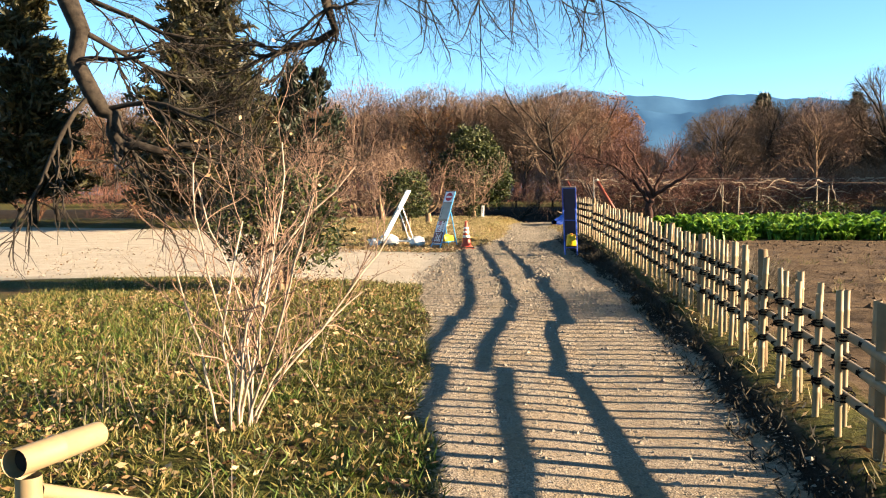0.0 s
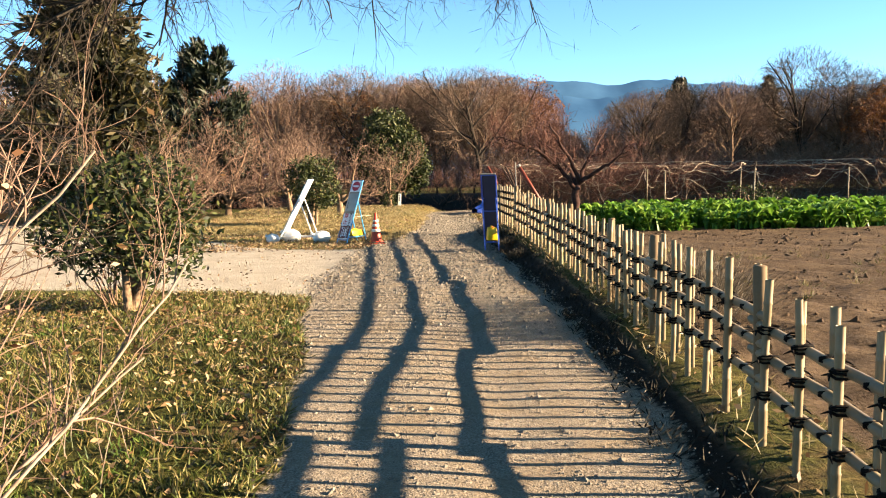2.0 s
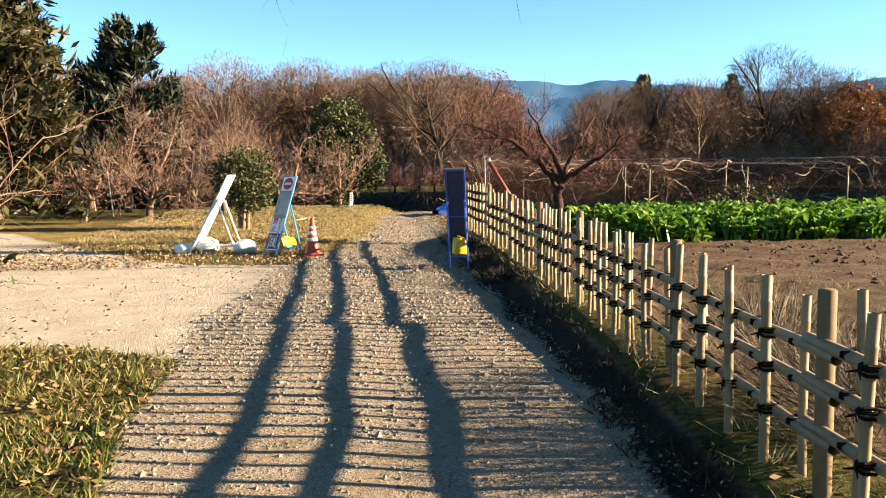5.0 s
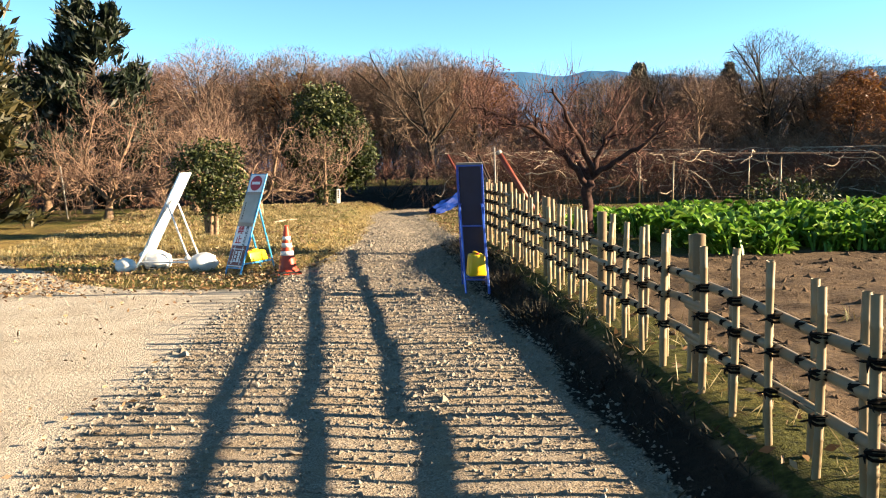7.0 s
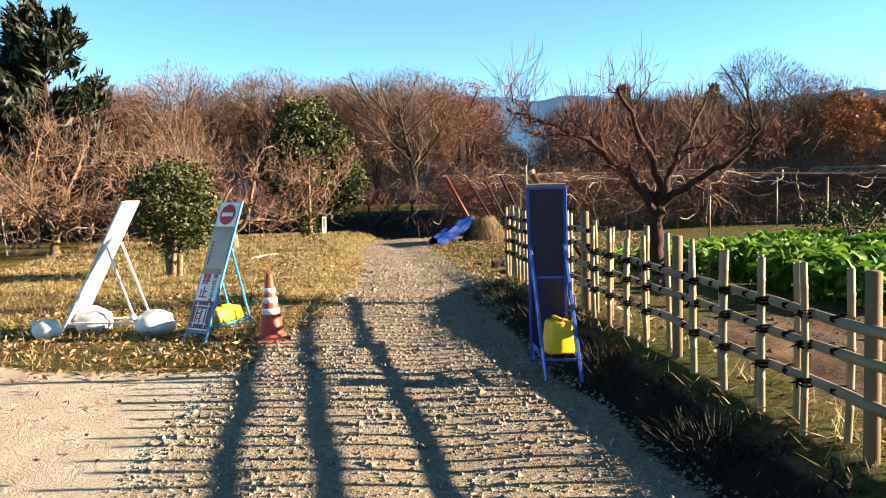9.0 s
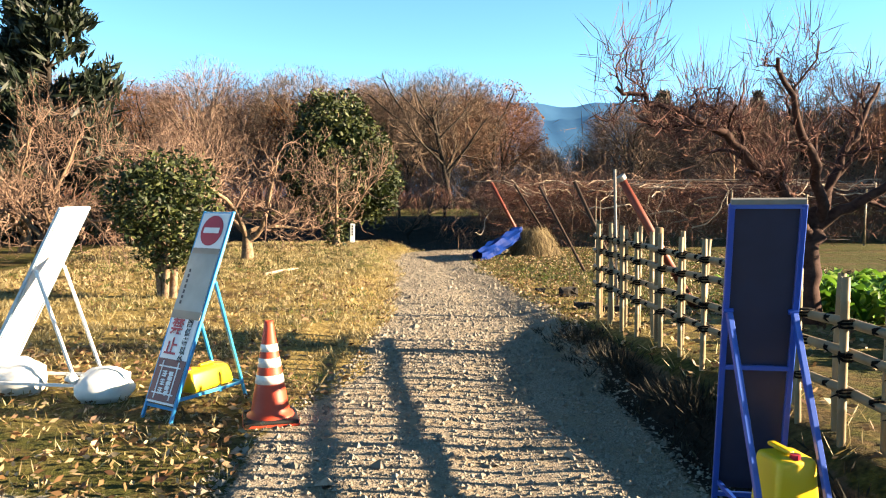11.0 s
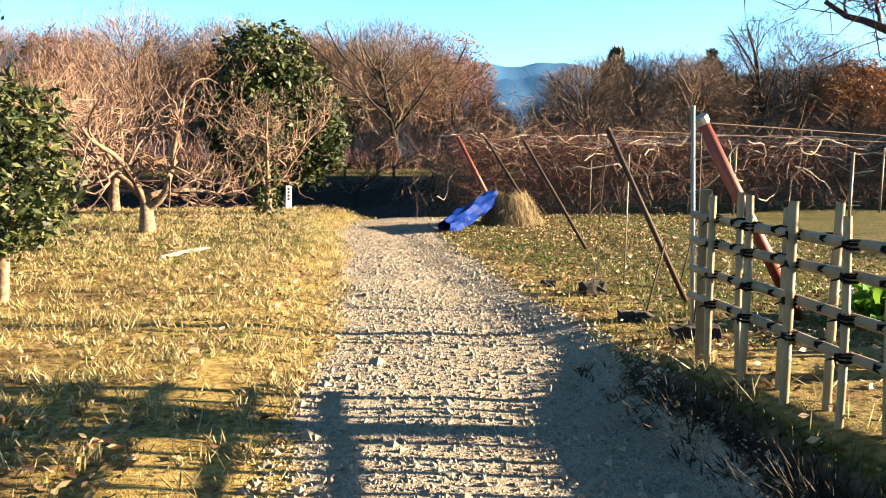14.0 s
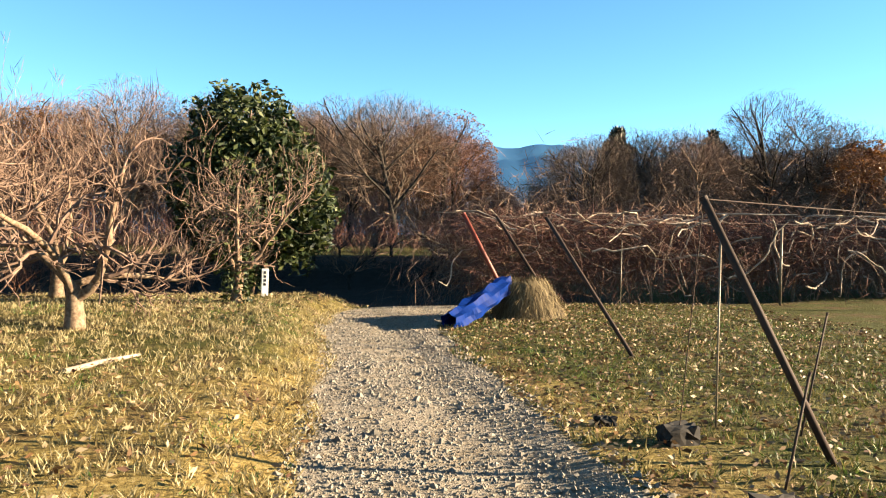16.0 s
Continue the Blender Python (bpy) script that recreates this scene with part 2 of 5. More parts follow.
M_GREENBLADE = leafy("green_grass_tufts", [(0.0, (0.0153, 0.0357, 0.0051)), (0.6, (0.0561, 0.102, 0.01275)), (1.0, (0.1224, 0.1632, 0.0306))], 0.25, 0.55)
M_CLOD = plain("crumbly_soil", (0.0765, 0.051, 0.03188), 0.95, 0.1, 40, 0.5, 0.5, island=0.5)
M_DEADWEED = leafy("dead_weed_stems", [(0.0, (0.03366, 0.02525, 0.01683)), (0.5, (0.101, 0.08415, 0.06059)), (1.0, (0.175, 0.1549, 0.1212))], 0.15, 0.8)


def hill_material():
    m = Nodes("haze_tinted_hills", 1.0, 0.0)
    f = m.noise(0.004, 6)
    # The blue of distant haze is put straight into the base colour.
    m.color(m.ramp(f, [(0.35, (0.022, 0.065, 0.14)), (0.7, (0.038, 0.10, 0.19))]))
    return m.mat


M_HILL = hill_material()

# ---- mesh helpers ----


def bm_mesh(name, bm, mat, smooth=False):
    me = bpy.data.meshes.new(name)
    bm.to_mesh(me)
    bm.free()
    if smooth:
        for p in me.polygons:
            p.use_smooth = True
    me.materials.append(mat)
    return me


def part(name, bm, material, parent=None, label="", smooth=False):
    ob = new(name, bm_mesh(name, bm, material, smooth) if isinstance(bm, bmesh.types.BMesh) else bm)
    if parent:
        ob.parent = parent
    return tagged(ob, label)


def thing(name, label, category, m=None, group="", kind=""):
    ob = new(name)
    ob.matrix_basis = m or Matrix()
    return tagged(ob, label, category, group, kind)


class Soup:
    """Vertices and faces gathered as arrays, for things of many small pieces."""

    def __init__(self):
        self.v, self.f, self.n = [], [], 0

    def add(self, verts, faces):
        self.v.append(np.asarray(verts, float))
        self.f.append(np.asarray(faces, int) + self.n)
        self.n += len(verts)

    def tube(self, pts, radii, sides=5, cap=True):
        p = np.asarray(pts, float)
        r = np.asarray(radii, float)
        d = np.gradient(p, axis=0)
        d /= np.linalg.norm(d, axis=1, keepdims=True) + 1e-9
        ref = np.array((0.31, 0.17, 0.94)) if abs(d[0][2]) < 0.8 else np.array((0.94, 0.2, 0.1))
        u = np.cross(d, ref)
        u /= np.linalg.norm(u, axis=1, keepdims=True) + 1e-9
        w = np.cross(d, u)
        a = np.arange(sides) * 2 * math.pi / sides
        ring = p[:, None] + r[:, None, None] * (np.cos(a)[None, :, None] * u[:, None] + np.sin(a)[None, :, None] * w[:, None])
        k = len(p)
        i = np.arange(k - 1)[:, None] * sides
        j = np.arange(sides)[None]
        j2 = (j + 1) % sides
        q = np.stack((i + j, i + j2, i + sides + j2, i + sides + j), -1).reshape(-1, 4)
        self.add(ring.reshape(-1, 3), q)

    def cards(self, centre, u, w):
        """Four-cornered pieces: arrays of centres and half axes."""
        c, u, w = (np.asarray(a, float) for a in (centre, u, w))
        v = np.stack((c - u, c - 0.15 * u + w, c + u, c - 0.15 * u - w), 1).reshape(-1, 3)
        self.add(v, np.arange(len(v)).reshape(-1, 4))

    def mesh(self, name, mat, smooth=False):
        v = np.concatenate(self.v)
        me = bpy.data.meshes.new(name)
        faces = [f for f in self.f if len(f)]
        sizes = np.concatenate([np.full(len(f), f.shape[1]) for f in faces])
        loops = np.concatenate([f.ravel() for f in faces])
        me.vertices.add(len(v))
        me.vertices.foreach_set("co", v.ravel())
        me.loops.add(len(loops))
        me.loops.foreach_set("vertex_index", loops)
        me.polygons.add(len(sizes))
        starts = np.concatenate(([0], np.cumsum(sizes)[:-1]))
        me.polygons.foreach_set("loop_start", starts)
        me.polygons.foreach_set("use_smooth", np.full(len(sizes), smooth))
        me.update(calc_edges=True)
        me.validate()
        me.materials.append(mat)
        return me


def box(bm, c, size, m=None):
    r = bmesh.ops.create_cube(bm, size=1.0, matrix=Matrix.Translation(c) @ (m or Matrix()) @ Matrix.Diagonal((*size, 1)))
    return r["verts"]


def bevel(bm, width, segments=2):
    bmesh.ops.bevel(bm, geom=bm.edges[:], offset=width, segments=segments, affect="EDGES", profile=0.5)
    return bm


def rod_bm(a, b, r, sides=10, r2=None, bm=None):
    """A round bar from a to b with closed ends."""
    bm = bm or bmesh.new()
    a, b = Vector(a), Vector(b)
    d = b - a
    m = Matrix.Translation((a + b) / 2) @ d.to_track_quat("Z", "Y").to_matrix().to_4x4()
    bmesh.ops.create_cone(bm, cap_ends=True, segments=sides, radius1=r, radius2=r if r2 is None else r2, depth=d.length, matrix=m)
    return bm


def bar_bm(a, b, w, h, bm=None):
    """A square-section bar from a to b."""
    bm = bm or bmesh.new()
    a, b = Vector(a), Vector(b)
    d = b - a
    m = d.to_track_quat("Z", "Y").to_matrix().to_4x4()
    box(bm, (a + b) / 2, (w, h, d.length), m)
    return bm


# ---- ground ----
def smooth01(t):
    t = np.clip(t, 0, 1)
    return t * t * (3 - 2 * t)


FENCE_Y = (0.0, 2.5, 5.3, 7.0, 9.0, 12.0, 14.6, 19.0, 22.8, 25.0)
FENCE_X = (2.30, 2.53, 2.76, 2.92, 3.09, 3.32, 3.46, 3.64, 3.71, 3.80)
PATH_Y = (-5, 5, 8, 12.5, 14.5, 17, 20, 22, 24, 27, 30, 33, 36, 38, 40)
PATH_L = (0.5, 0.5, 0.36, 0.05, -0.1, 0.1, 0.3, 0.7, 1.3, 1.75, 2.0, 2.26, 2.3, 2.5, 3.4)
PATH_R = (2.3, 2.35, 2.6, 2.85, 2.9, 2.95, 2.98, 3.1, 3.4, 3.72, 3.8, 3.85, 4.1, 5.2, 7.5)


def fence_x(y):
    return np.interp(y, FENCE_Y, FENCE_X)


def wob(x, y, s, k=0.0):
    return (np.sin(x * s * 1.3 + 1.7 * np.sin(y * s * 0.7 + k)) + np.sin(y * s * 1.1 + 1.3 * np.sin(x * s * 0.9 + 2 * k)) + np.sin((x + y) * s * 0.6 + k)) / 3


def ground_z(x, y):
    x, y = np.asarray(x, float), np.asarray(y, float)
    fx = np.interp(y, FENCE_Y, FENCE_X)
    bank = smooth01((x - (fx - 0.55)) / 0.57) * np.interp(y, (0, 5, 8, 12, 14.6, 17.5, 22.5, 24.6, 26.0, 30), (0.12, 0.12, 0.12, 0.16, 0.20, 0.24, 0.35, 0.28, 0.10, 0.03))
    pl = np.interp(y, PATH_Y, PATH_L)
    lawn = smooth01((pl + 0.05 - x) / 0.9) * np.interp(y, (22, 26, 34, 39), (0.0, 0.06, 0.24, 0.30)) * (y < 41)
    lawn = lawn * (1 - smooth01((y - 39.3) / 1.2))
    lip = 39.6 + 0.25 * wob(x, y, 0.8)
    hollow = -1.15 * smooth01((y - lip) / 2.2) * (1 - smooth01((y - 62) / 5)) * (1 - smooth01((x - 9) / 6))
    far = 0.6 * smooth01((y - 60) / 60)
    ridge = 0.006 * wob(x, y, 4.0, 1.0) * (np.abs(x) < 25) * (y < 45)
    furrow = 0.03 * wob(x, y, 9.0, 2.0) * (x > fx + 0.3) * (y < 20.5) * (x < 30)
    rut = -0.02 * np.exp(-((x - (0.4 * pl + 0.6 * np.interp(y, PATH_Y, PATH_R))) / 0.3) ** 2) * (y < 38)
    rise = -0.08 * (1 - smooth01((y - 7.0) / 6.0))
    return bank + lawn + hollow + far + ridge + furrow + rut + rise


def gz(x, y):
    return float(ground_z(x, y))


def zones(x, y):
    """Weights of path, yard and soil, and how dry the grass is; well below zero it marks soil painted as shaded."""
    n = 0.12 * wob(x, y, 2.2)
    pl, pr = np.interp(y, PATH_Y, PATH_L) + n, np.interp(y, PATH_Y, PATH_R) + n
    path = smooth01((x - pl + 0.15) / 0.3) * smooth01((pr + 0.12 - x) / 0.24) * (y < 40.5)
    front = np.interp(x, (-30, -7, -4, -1, 0.2), (14.0, 14.4, 15.0, 14.2, 13.2)) + 0.3 * wob(x, y, 1.5)
    back = np.interp(x, (-30, -8, -2.6, -1.4, 0.5), (36.0, 30, 22.6, 21.3, 20.9)) + 0.3 * wob(x, y, 1.5, 3)
    sand = smooth01((y - front) / 0.6) * smooth01((back - y) / 0.6) * smooth01((0.9 - x) / 0.7)
    fx = np.interp(y, FENCE_Y, FENCE_X)
    soil = smooth01((x - fx - 0.25) / 0.4) * smooth01((20.6 - y) / 0.5)
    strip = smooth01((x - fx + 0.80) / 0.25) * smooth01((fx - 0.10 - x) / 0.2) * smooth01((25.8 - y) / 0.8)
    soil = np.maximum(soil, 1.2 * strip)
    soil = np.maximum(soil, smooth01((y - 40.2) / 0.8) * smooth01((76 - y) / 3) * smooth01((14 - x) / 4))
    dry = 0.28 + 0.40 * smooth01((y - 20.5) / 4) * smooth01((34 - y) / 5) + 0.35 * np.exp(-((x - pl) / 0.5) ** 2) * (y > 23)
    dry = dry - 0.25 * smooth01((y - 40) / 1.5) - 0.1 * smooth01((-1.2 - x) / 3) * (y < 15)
    # Bank strip and hollow, where shade is painted into the soil colour.
    shade_mask = np.maximum(strip, smooth01((y - 40.0) / 0.8) * smooth01((76 - y) / 3) * smooth01((14 - x) / 4))
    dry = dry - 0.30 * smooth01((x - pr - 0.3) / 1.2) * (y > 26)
    dry = dry * (1 - shade_mask) - shade_mask
    return path, sand, soil, dry


def axis(*spans):
    out = [np.arange(a, b, s) for a, b, s in spans]
    return np.unique(np.concatenate(out).round(4))


def build_ground():
    xs = axis((-3000, -300, 300), (-300, -40, 20), (-40, -8, 1.0), (-8, -3, 0.25), (-3, 6, 0.07), (6, 16, 0.25), (16, 50, 1.5), (50, 300, 25), (300, 3001, 300))
    ys = axis((-600, -40, 80), (-40, -2, 2), (-2, 3, 0.25), (3, 30, 0.09), (30, 44, 0.15), (44, 80, 1.0), (80, 200, 8), (200, 4600, 200))
    gx, gy = np.meshgrid(xs, ys)
    z = ground_z(gx, gy)
    co = np.stack((gx, gy, z), -1).reshape(-1, 3)
    nx, ny = len(xs), len(ys)
    i = (np.arange(ny - 1)[:, None] * nx + np.arange(nx - 1)[None]).ravel()
    s = Soup()
    s.add(co, np.stack((i, i + 1, i + nx + 1, i + nx), 1))
    me = s.mesh("ground", M_GROUND, True)
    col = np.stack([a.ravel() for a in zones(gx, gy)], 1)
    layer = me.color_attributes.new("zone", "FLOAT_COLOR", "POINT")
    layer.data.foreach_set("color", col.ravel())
    return tagged(new("ground", me), "grassy ground with a gravel path, sandy yard and tilled soil", "ground", kind="structure")


build_ground()


def build_hills():
    rng = np.random.RandomState(4)
    for k, (dist, base, amp) in enumerate(((4400, 500, 40), (3700, 400, 32))):
        xs = np.linspace(-3400, 3400, 150)
        h = base + amp * (np.sin(xs / 520 + 2 * k + 0.6) + 0.6 * np.sin(xs / 210 + k) + 0.25 * np.sin(xs / 70 + 3 * k)) + rng.uniform(-6, 6, len(xs))
        h = np.maximum(h, 60) * np.interp(xs, (-1500, 200, 700), (0.78, 0.85, 1.0))
        s = Soup()
        rows = [np.stack((xs, np.full_like(xs, dist - 500 + 500 * f), h * f ** 0.8), 1) for f in (0.0, 0.35, 0.7, 1.0)]
        co = np.concatenate(rows)
        n = len(xs)
        i = (np.arange(3)[:, None] * n + np.arange(n - 1)[None]).ravel()
        s.add(co, np.stack((i, i + 1, i + n + 1, i + n), 1))
        tagged(new("hill_range", s.mesh("hill_range", M_HILL, True)), "forested mountain range on the horizon, haze blue put into its colour", "hills", kind="structure")


build_hills()

# ---- plants ----


def branch(rng, start, way, length, r0, r1, segs, wander, lift):
    """A wandering, tapered line of points."""
    p, d = np.array(start, float), np.array(way, float)
    d /= np.linalg.norm(d)
    pts, rad = [p.copy()], [r0]
    for k in range(segs):
        d = d + rng.normal(0, wander, 3) + np.array((0, 0, lift))
        d /= np.linalg.norm(d)
        p = p + d * length / segs
        pts.append(p.copy())
        rad.append(r0 + (r1 - r0) * (k + 1) / segs)
    return np.array(pts), np.array(rad)


def side_way(rng, d, angle):
    d = d / np.linalg.norm(d)
    a = rng.normal(0, 1, 3)
    a -= d * a.dot(d)
    a /= np.linalg.norm(a) + 1e-9
    return d * math.cos(angle) + a * math.sin(angle)


def grow(rng, soups, start, way, length, r0, level, spec, tips=None):
    """One branch and all its children. spec: a row for each level (children, length share, angle, wander, lift, segments, sides, soup, from)."""
    kids, share, angle, wander, lift, segs, sides, which, first = spec[level]
    pts, rad = branch(rng, start, way, length, r0, r0 * (0.35 if level else 0.5), segs, wander, lift)
    soups[which].tube(pts, rad, sides)
    if level + 1 >= len(spec):
        if tips is not None:
            tips.append((pts[-1], pts[-1] - pts[-2]))
        return
    for k in range(kids):
        f = first + (1 - first) * (k + rng.uniform(0.2, 1.0)) / kids
        q = min(f, 0.999) * segs
        i = int(q)
        at = pts[i] + (pts[i + 1] - pts[i]) * (q - i)
        d = side_way(rng, pts[i + 1] - pts[i], angle * rng.uniform(0.7, 1.3))
        r = (rad[i] + (rad[i + 1] - rad[i]) * (q - i))
        grow(rng, soups, at, d, length * share * rng.uniform(0.7, 1.2), r * 0.68, level + 1, spec, tips)


def ribbons(rng, soup, base, way, length, width):
    """Thin straight shoots from many base points."""
    n = len(base)
    way = way / (np.linalg.norm(way, axis=1, keepdims=True) + 1e-9)
    L = length * rng.uniform(0.5, 1.3, (n, 1))
    w = np.cross(way, rng.normal(0, 1, (n, 3)))
    w *= width / (np.linalg.norm(w, axis=1, keepdims=True) + 1e-9)
    soup.cards(base + way * L * 0.5, way * L * 0.5, w)


def shoots(rng, soup, tips, count, length, width, up, spread=0.1):
    """Shoots grown round the branch tips."""
    p = np.array([a for a, _ in tips])
    d = np.array([b / (np.linalg.norm(b) + 1e-9) for _, b in tips])
    k = rng.randint(0, len(p), count)
    ribbons(rng, soup, p[k] + rng.normal(0, spread, (count, 3)), d[k] + rng.normal(0, 0.55, (count, 3)) + np.array((0, 0, up)), length, width)


def plant(name, label, category, trunk_mat, twig_mat, soups, leaf_soup=None, leaf_mat=None, group="", leaf_name="leaves"):
    ob = thing(name, label, category, group=group)
    part("trunk", soups[0].mesh("trunk", trunk_mat, True), None, ob)
    if soups[1].n:
        part("crown", soups[1].mesh("crown", twig_mat), None, ob)
    if leaf_soup is not None:
        part(leaf_name, leaf_soup.mesh(leaf_name, leaf_mat), None, ob)
    return ob


def scatter_leaves(rng, soup, centres, size, flat=0.4):
    """Leaf-shaped pieces, one at each centre, turned at random."""
    c = np.asarray(centres)
    n = len(c)
    u = rng.normal(0, 1, (n, 3))
    u[:, 2] *= flat
    u /= np.linalg.norm(u, axis=1, keepdims=True)
    w = np.cross(u, rng.normal(0, 1, (n, 3)))
    w /= np.linalg.norm(w, axis=1, keepdims=True) + 1e-9
    s = size * rng.uniform(0.6, 1.3, (n, 1))
    soup.cards(c, u * s, w * s * 0.42)


WOOD_SPEC = [
    (11, 0.62, 0.80, 0.05, 0.03, 6, 6, 0, 0.12),
    (6, 0.55, 0.7, 0.12, 0.04, 4, 4, 0, 0.25),
    (5, 0.5, 0.6, 0.16, 0.08, 3, 3, 1, 0.15),
    (4, 0.55, 0.55, 0.18, 0.08, 1, 3, 1, 0.15),
]


def round_in(v, mid, half):
    """Draws what sticks out of a rounded crown back to its edge."""
    d = (v - mid) / half
    r = np.linalg.norm(d, axis=1, keepdims=True)
    k = np.where((r > 0.9) & (v[:, 2:] > mid[2] * 0.6), (0.9 + 0.16 * np.tanh((r - 0.9) / 0.16)) / np.maximum(r, 0.1), 1.0)
    return mid + d * k * half


def bare_tree(seed, height, trunk_mat, twig_mat, name="bare_tree", label="leafless woodland tree with fine grey-brown twigs", spec=None, leaves=None):
    rng = np.random.RandomState(seed)
    soups = [Soup(), Soup()]
    tips = []
    grow(rng, soups, (0, 0, -0.2), (0.02, 0, 1), height * 0.72, height * 0.022, 0, spec or WOOD_SPEC, tips)
    shoots(rng, soups[1], tips, 1500, height * 0.085, height * 0.0012, 0.1, height * 0.03)
    mid, half = np.array((0, 0, 0.56 * height)), np.array((0.43, 0.43, 0.47)) * height
    n = 5200
    d = rng.normal(0, 1, (n, 3))
    d[:, 2] = np.abs(d[:, 2]) * 1.1 - 0.45
    d /= np.linalg.norm(d, axis=1, keepdims=True)
    lobe = 1 + 0.07 * np.sin(5 * d[:, :1] + seed) + 0.07 * np.sin(6 * d[:, 1:2] + 4 * d[:, 2:] + seed)
    ribbons(rng, soups[1], mid + d * half * lobe * rng.uniform(0.6, 0.97, (n, 1)), d + rng.normal(0, 0.45, (n, 3)), height * 0.075, height * 0.0011)
    for soup in soups:
        soup.v = [round_in(v, mid, half) for v in soup.v]
    ls = None
    if leaves:
        mat, count, size = leaves
        ls = Soup()
        t = np.array([p for p, _ in tips])
        pick = round_in(t[rng.randint(0, len(t), count)] + rng.normal(0, height * 0.02, (count, 3)), mid, half)
        scatter_leaves(rng, ls, pick, size)
    return plant(name, label, "tree", trunk_mat, twig_mat, soups, ls, leaves[0] if leaves else None, "woodland trees")


# ---- fence ----
POSTS = (1.2, 3.4, 5.55, 7.8, 10.25, 12.1, 14.75, 16.8, 19.0, 21.1, 23.0, 24.85)
LOW = ((0.14, 0.17), (0.17, 0.24), (0.24, 0.31), (0.357, 0.392), (0.35, 0.398), (0.40, 0.445), (0.468, 0.487), (0.49, 0.53), (0.535, 0.57), (0.75, 0.765), (0.765, 0.78))
RISE = (0.0, 0.19, 0.345)


def stake_mesh(seed, r):
    """A cut length of bamboo, one metre long, with nodes and a hollow slanted top."""
    rng = np.random.RandomState(seed)
    s = Soup()
    zs = [0.0, 0.27, 0.28, 0.29, 0.58, 0.59, 0.60, 0.86, 0.87, 0.88, 1.0]
    rs = [r * (1.14 if k in (2, 5, 8) else 1.0) for k in range(len(zs))]
    bend = rng.normal(0, 0.006, 2)
    pts = [(bend[0] * math.sin(3 * z), bend[1] * math.sin(3 * z + 1), z) for z in zs]
    s.tube(pts, rs, 8)
    s.tube([pts[-1], (pts[-1][0], pts[-1][1], 0.97)], [r, r * 0.7], 8)
    a = np.arange(8) * math.pi / 4
    s.add(np.stack((pts[-1][0] + r * 0.7 * np.cos(a), pts[-1][1] + r * 0.7 * np.sin(a), np.full(8, 0.972)), 1), np.arange(8).reshape(1, 8))
    return s.mesh("stake", M_STAKE, True)


def knot_mesh():
    """Palm rope wound crosswise round a stake and a rail, with two loose ends."""
    s = Soup()
    for k, tilt in enumerate((0.6, -0.6, 0.25)):
        a = np.linspace(0, 2 * math.pi, 9)
        pts = np.stack((0.040 * np.cos(a), 0.030 * np.sin(a), tilt * 0.028 * np.sin(a + 0.4) + 0.006 * k), 1)
        s.tube(pts, np.full(9, 0.0065), 4)
    s.tube([(-0.038, 0, 0), (-0.05, 0.02, -0.01), (-0.055, 0.042, -0.02)], [0.006, 0.005, 0.002], 4)
    s.tube([(-0.038, 0, 0), (-0.05, -0.02, 0.0), (-0.055, -0.04, -0.02)], [0.006, 0.005, 0.002], 4)
    return s.mesh("knot", M_ROPE)


def build_fence():
    rng = np.random.RandomState(11)
    fence = thing("bamboo_fence", "low bamboo stake fence tied with black rope along the path", "fence")
    stakes = [stake_mesh(k, 0.0185 + 0.001 * k) for k in range(5)]
    knot = knot_mesh()
    rest = Soup()
    for y in POSTS:
        x = float(fence_x(y)) + 0.02
        k = min(POSTS.index(y), len(LOW) - 1)
        top = LOW[k][0] + (RISE[2] + 0.26 if k < 9 else 0.34 + 0.18)
        bm = rod_bm((x, y, gz(x, y) - 0.1), (x + rng.normal(0, 0.008), y, top), 0.036, 14)
        bmesh.ops.bevel(bm, geom=[e for e in bm.edges if e.calc_length() < 0.05], offset=0.006, segments=1, affect="EDGES")
        part("post", bm, M_POST, fence, "thicker brown wooden post", True)
    for k, (y0, y1) in enumerate(zip(POSTS, POSTS[1:])):
        rises = RISE if k < 9 else (-0.15, 0.02, 0.20, 0.34)
        for up in rises:
            n = 9
            ys = np.linspace(y0 - 0.12, y1 + 0.12, n)
            zs = np.linspace(*LOW[k], n) + up + 0.006 * np.sin(np.linspace(0, 7, n) + 9 * up + k) + rng.normal(0, 0.003, n)
            s = Soup()
            fat = np.full(n, 0.025)
            fat[1::2] *= 1.1
            s.tube(np.stack((fence_x(ys), ys, zs), 1), fat, 9)
            part("rail", s.mesh("rail", M_RAIL, True), None, fence, "horizontal bamboo rail")
        count = round((y1 - y0) / 0.212)
        for j in range(1, count):
            y = y0 + (y1 - y0) * j / count + rng.normal(0, 0.008)
            x = float(fence_x(y))
            low = float(np.interp(y, (y0, y1), LOW[k]))
            tilt = rng.normal(0, 0.012)
            for side in ((-1, 1)[j % 2],):
                xx = x + side * 0.046
                yy = y
                base = gz(xx, yy) - 0.08
                top = low + rises[-1] + (0.23 if k < 9 else 0.15) + rng.normal(0, 0.022)
                ob = new("stake", stakes[rng.randint(5)])
                ob.parent = fence
                ob.matrix_basis = pose(xx, yy, base, rng.normal(0, 0.7), rng.normal(0, 0.7), rng.uniform(0, 360)) @ Matrix.Diagonal((1, 1, top - base, 1))
            for up in rises:
                m = pose(x + 0.022 * side, y, low + up, rng.normal(0, 8), 0, (0 if side < 0 else 180) + rng.normal(0, 8)) @ Matrix.Diagonal((1.35, 1.0, 1.0, 1))
                if y > 5.2:
                    ob = new("knot", knot)
                    ob.parent = fence
                    ob.matrix_basis = m
    return fence


build_fence()

# ---- signs, cone and bags by the path ----


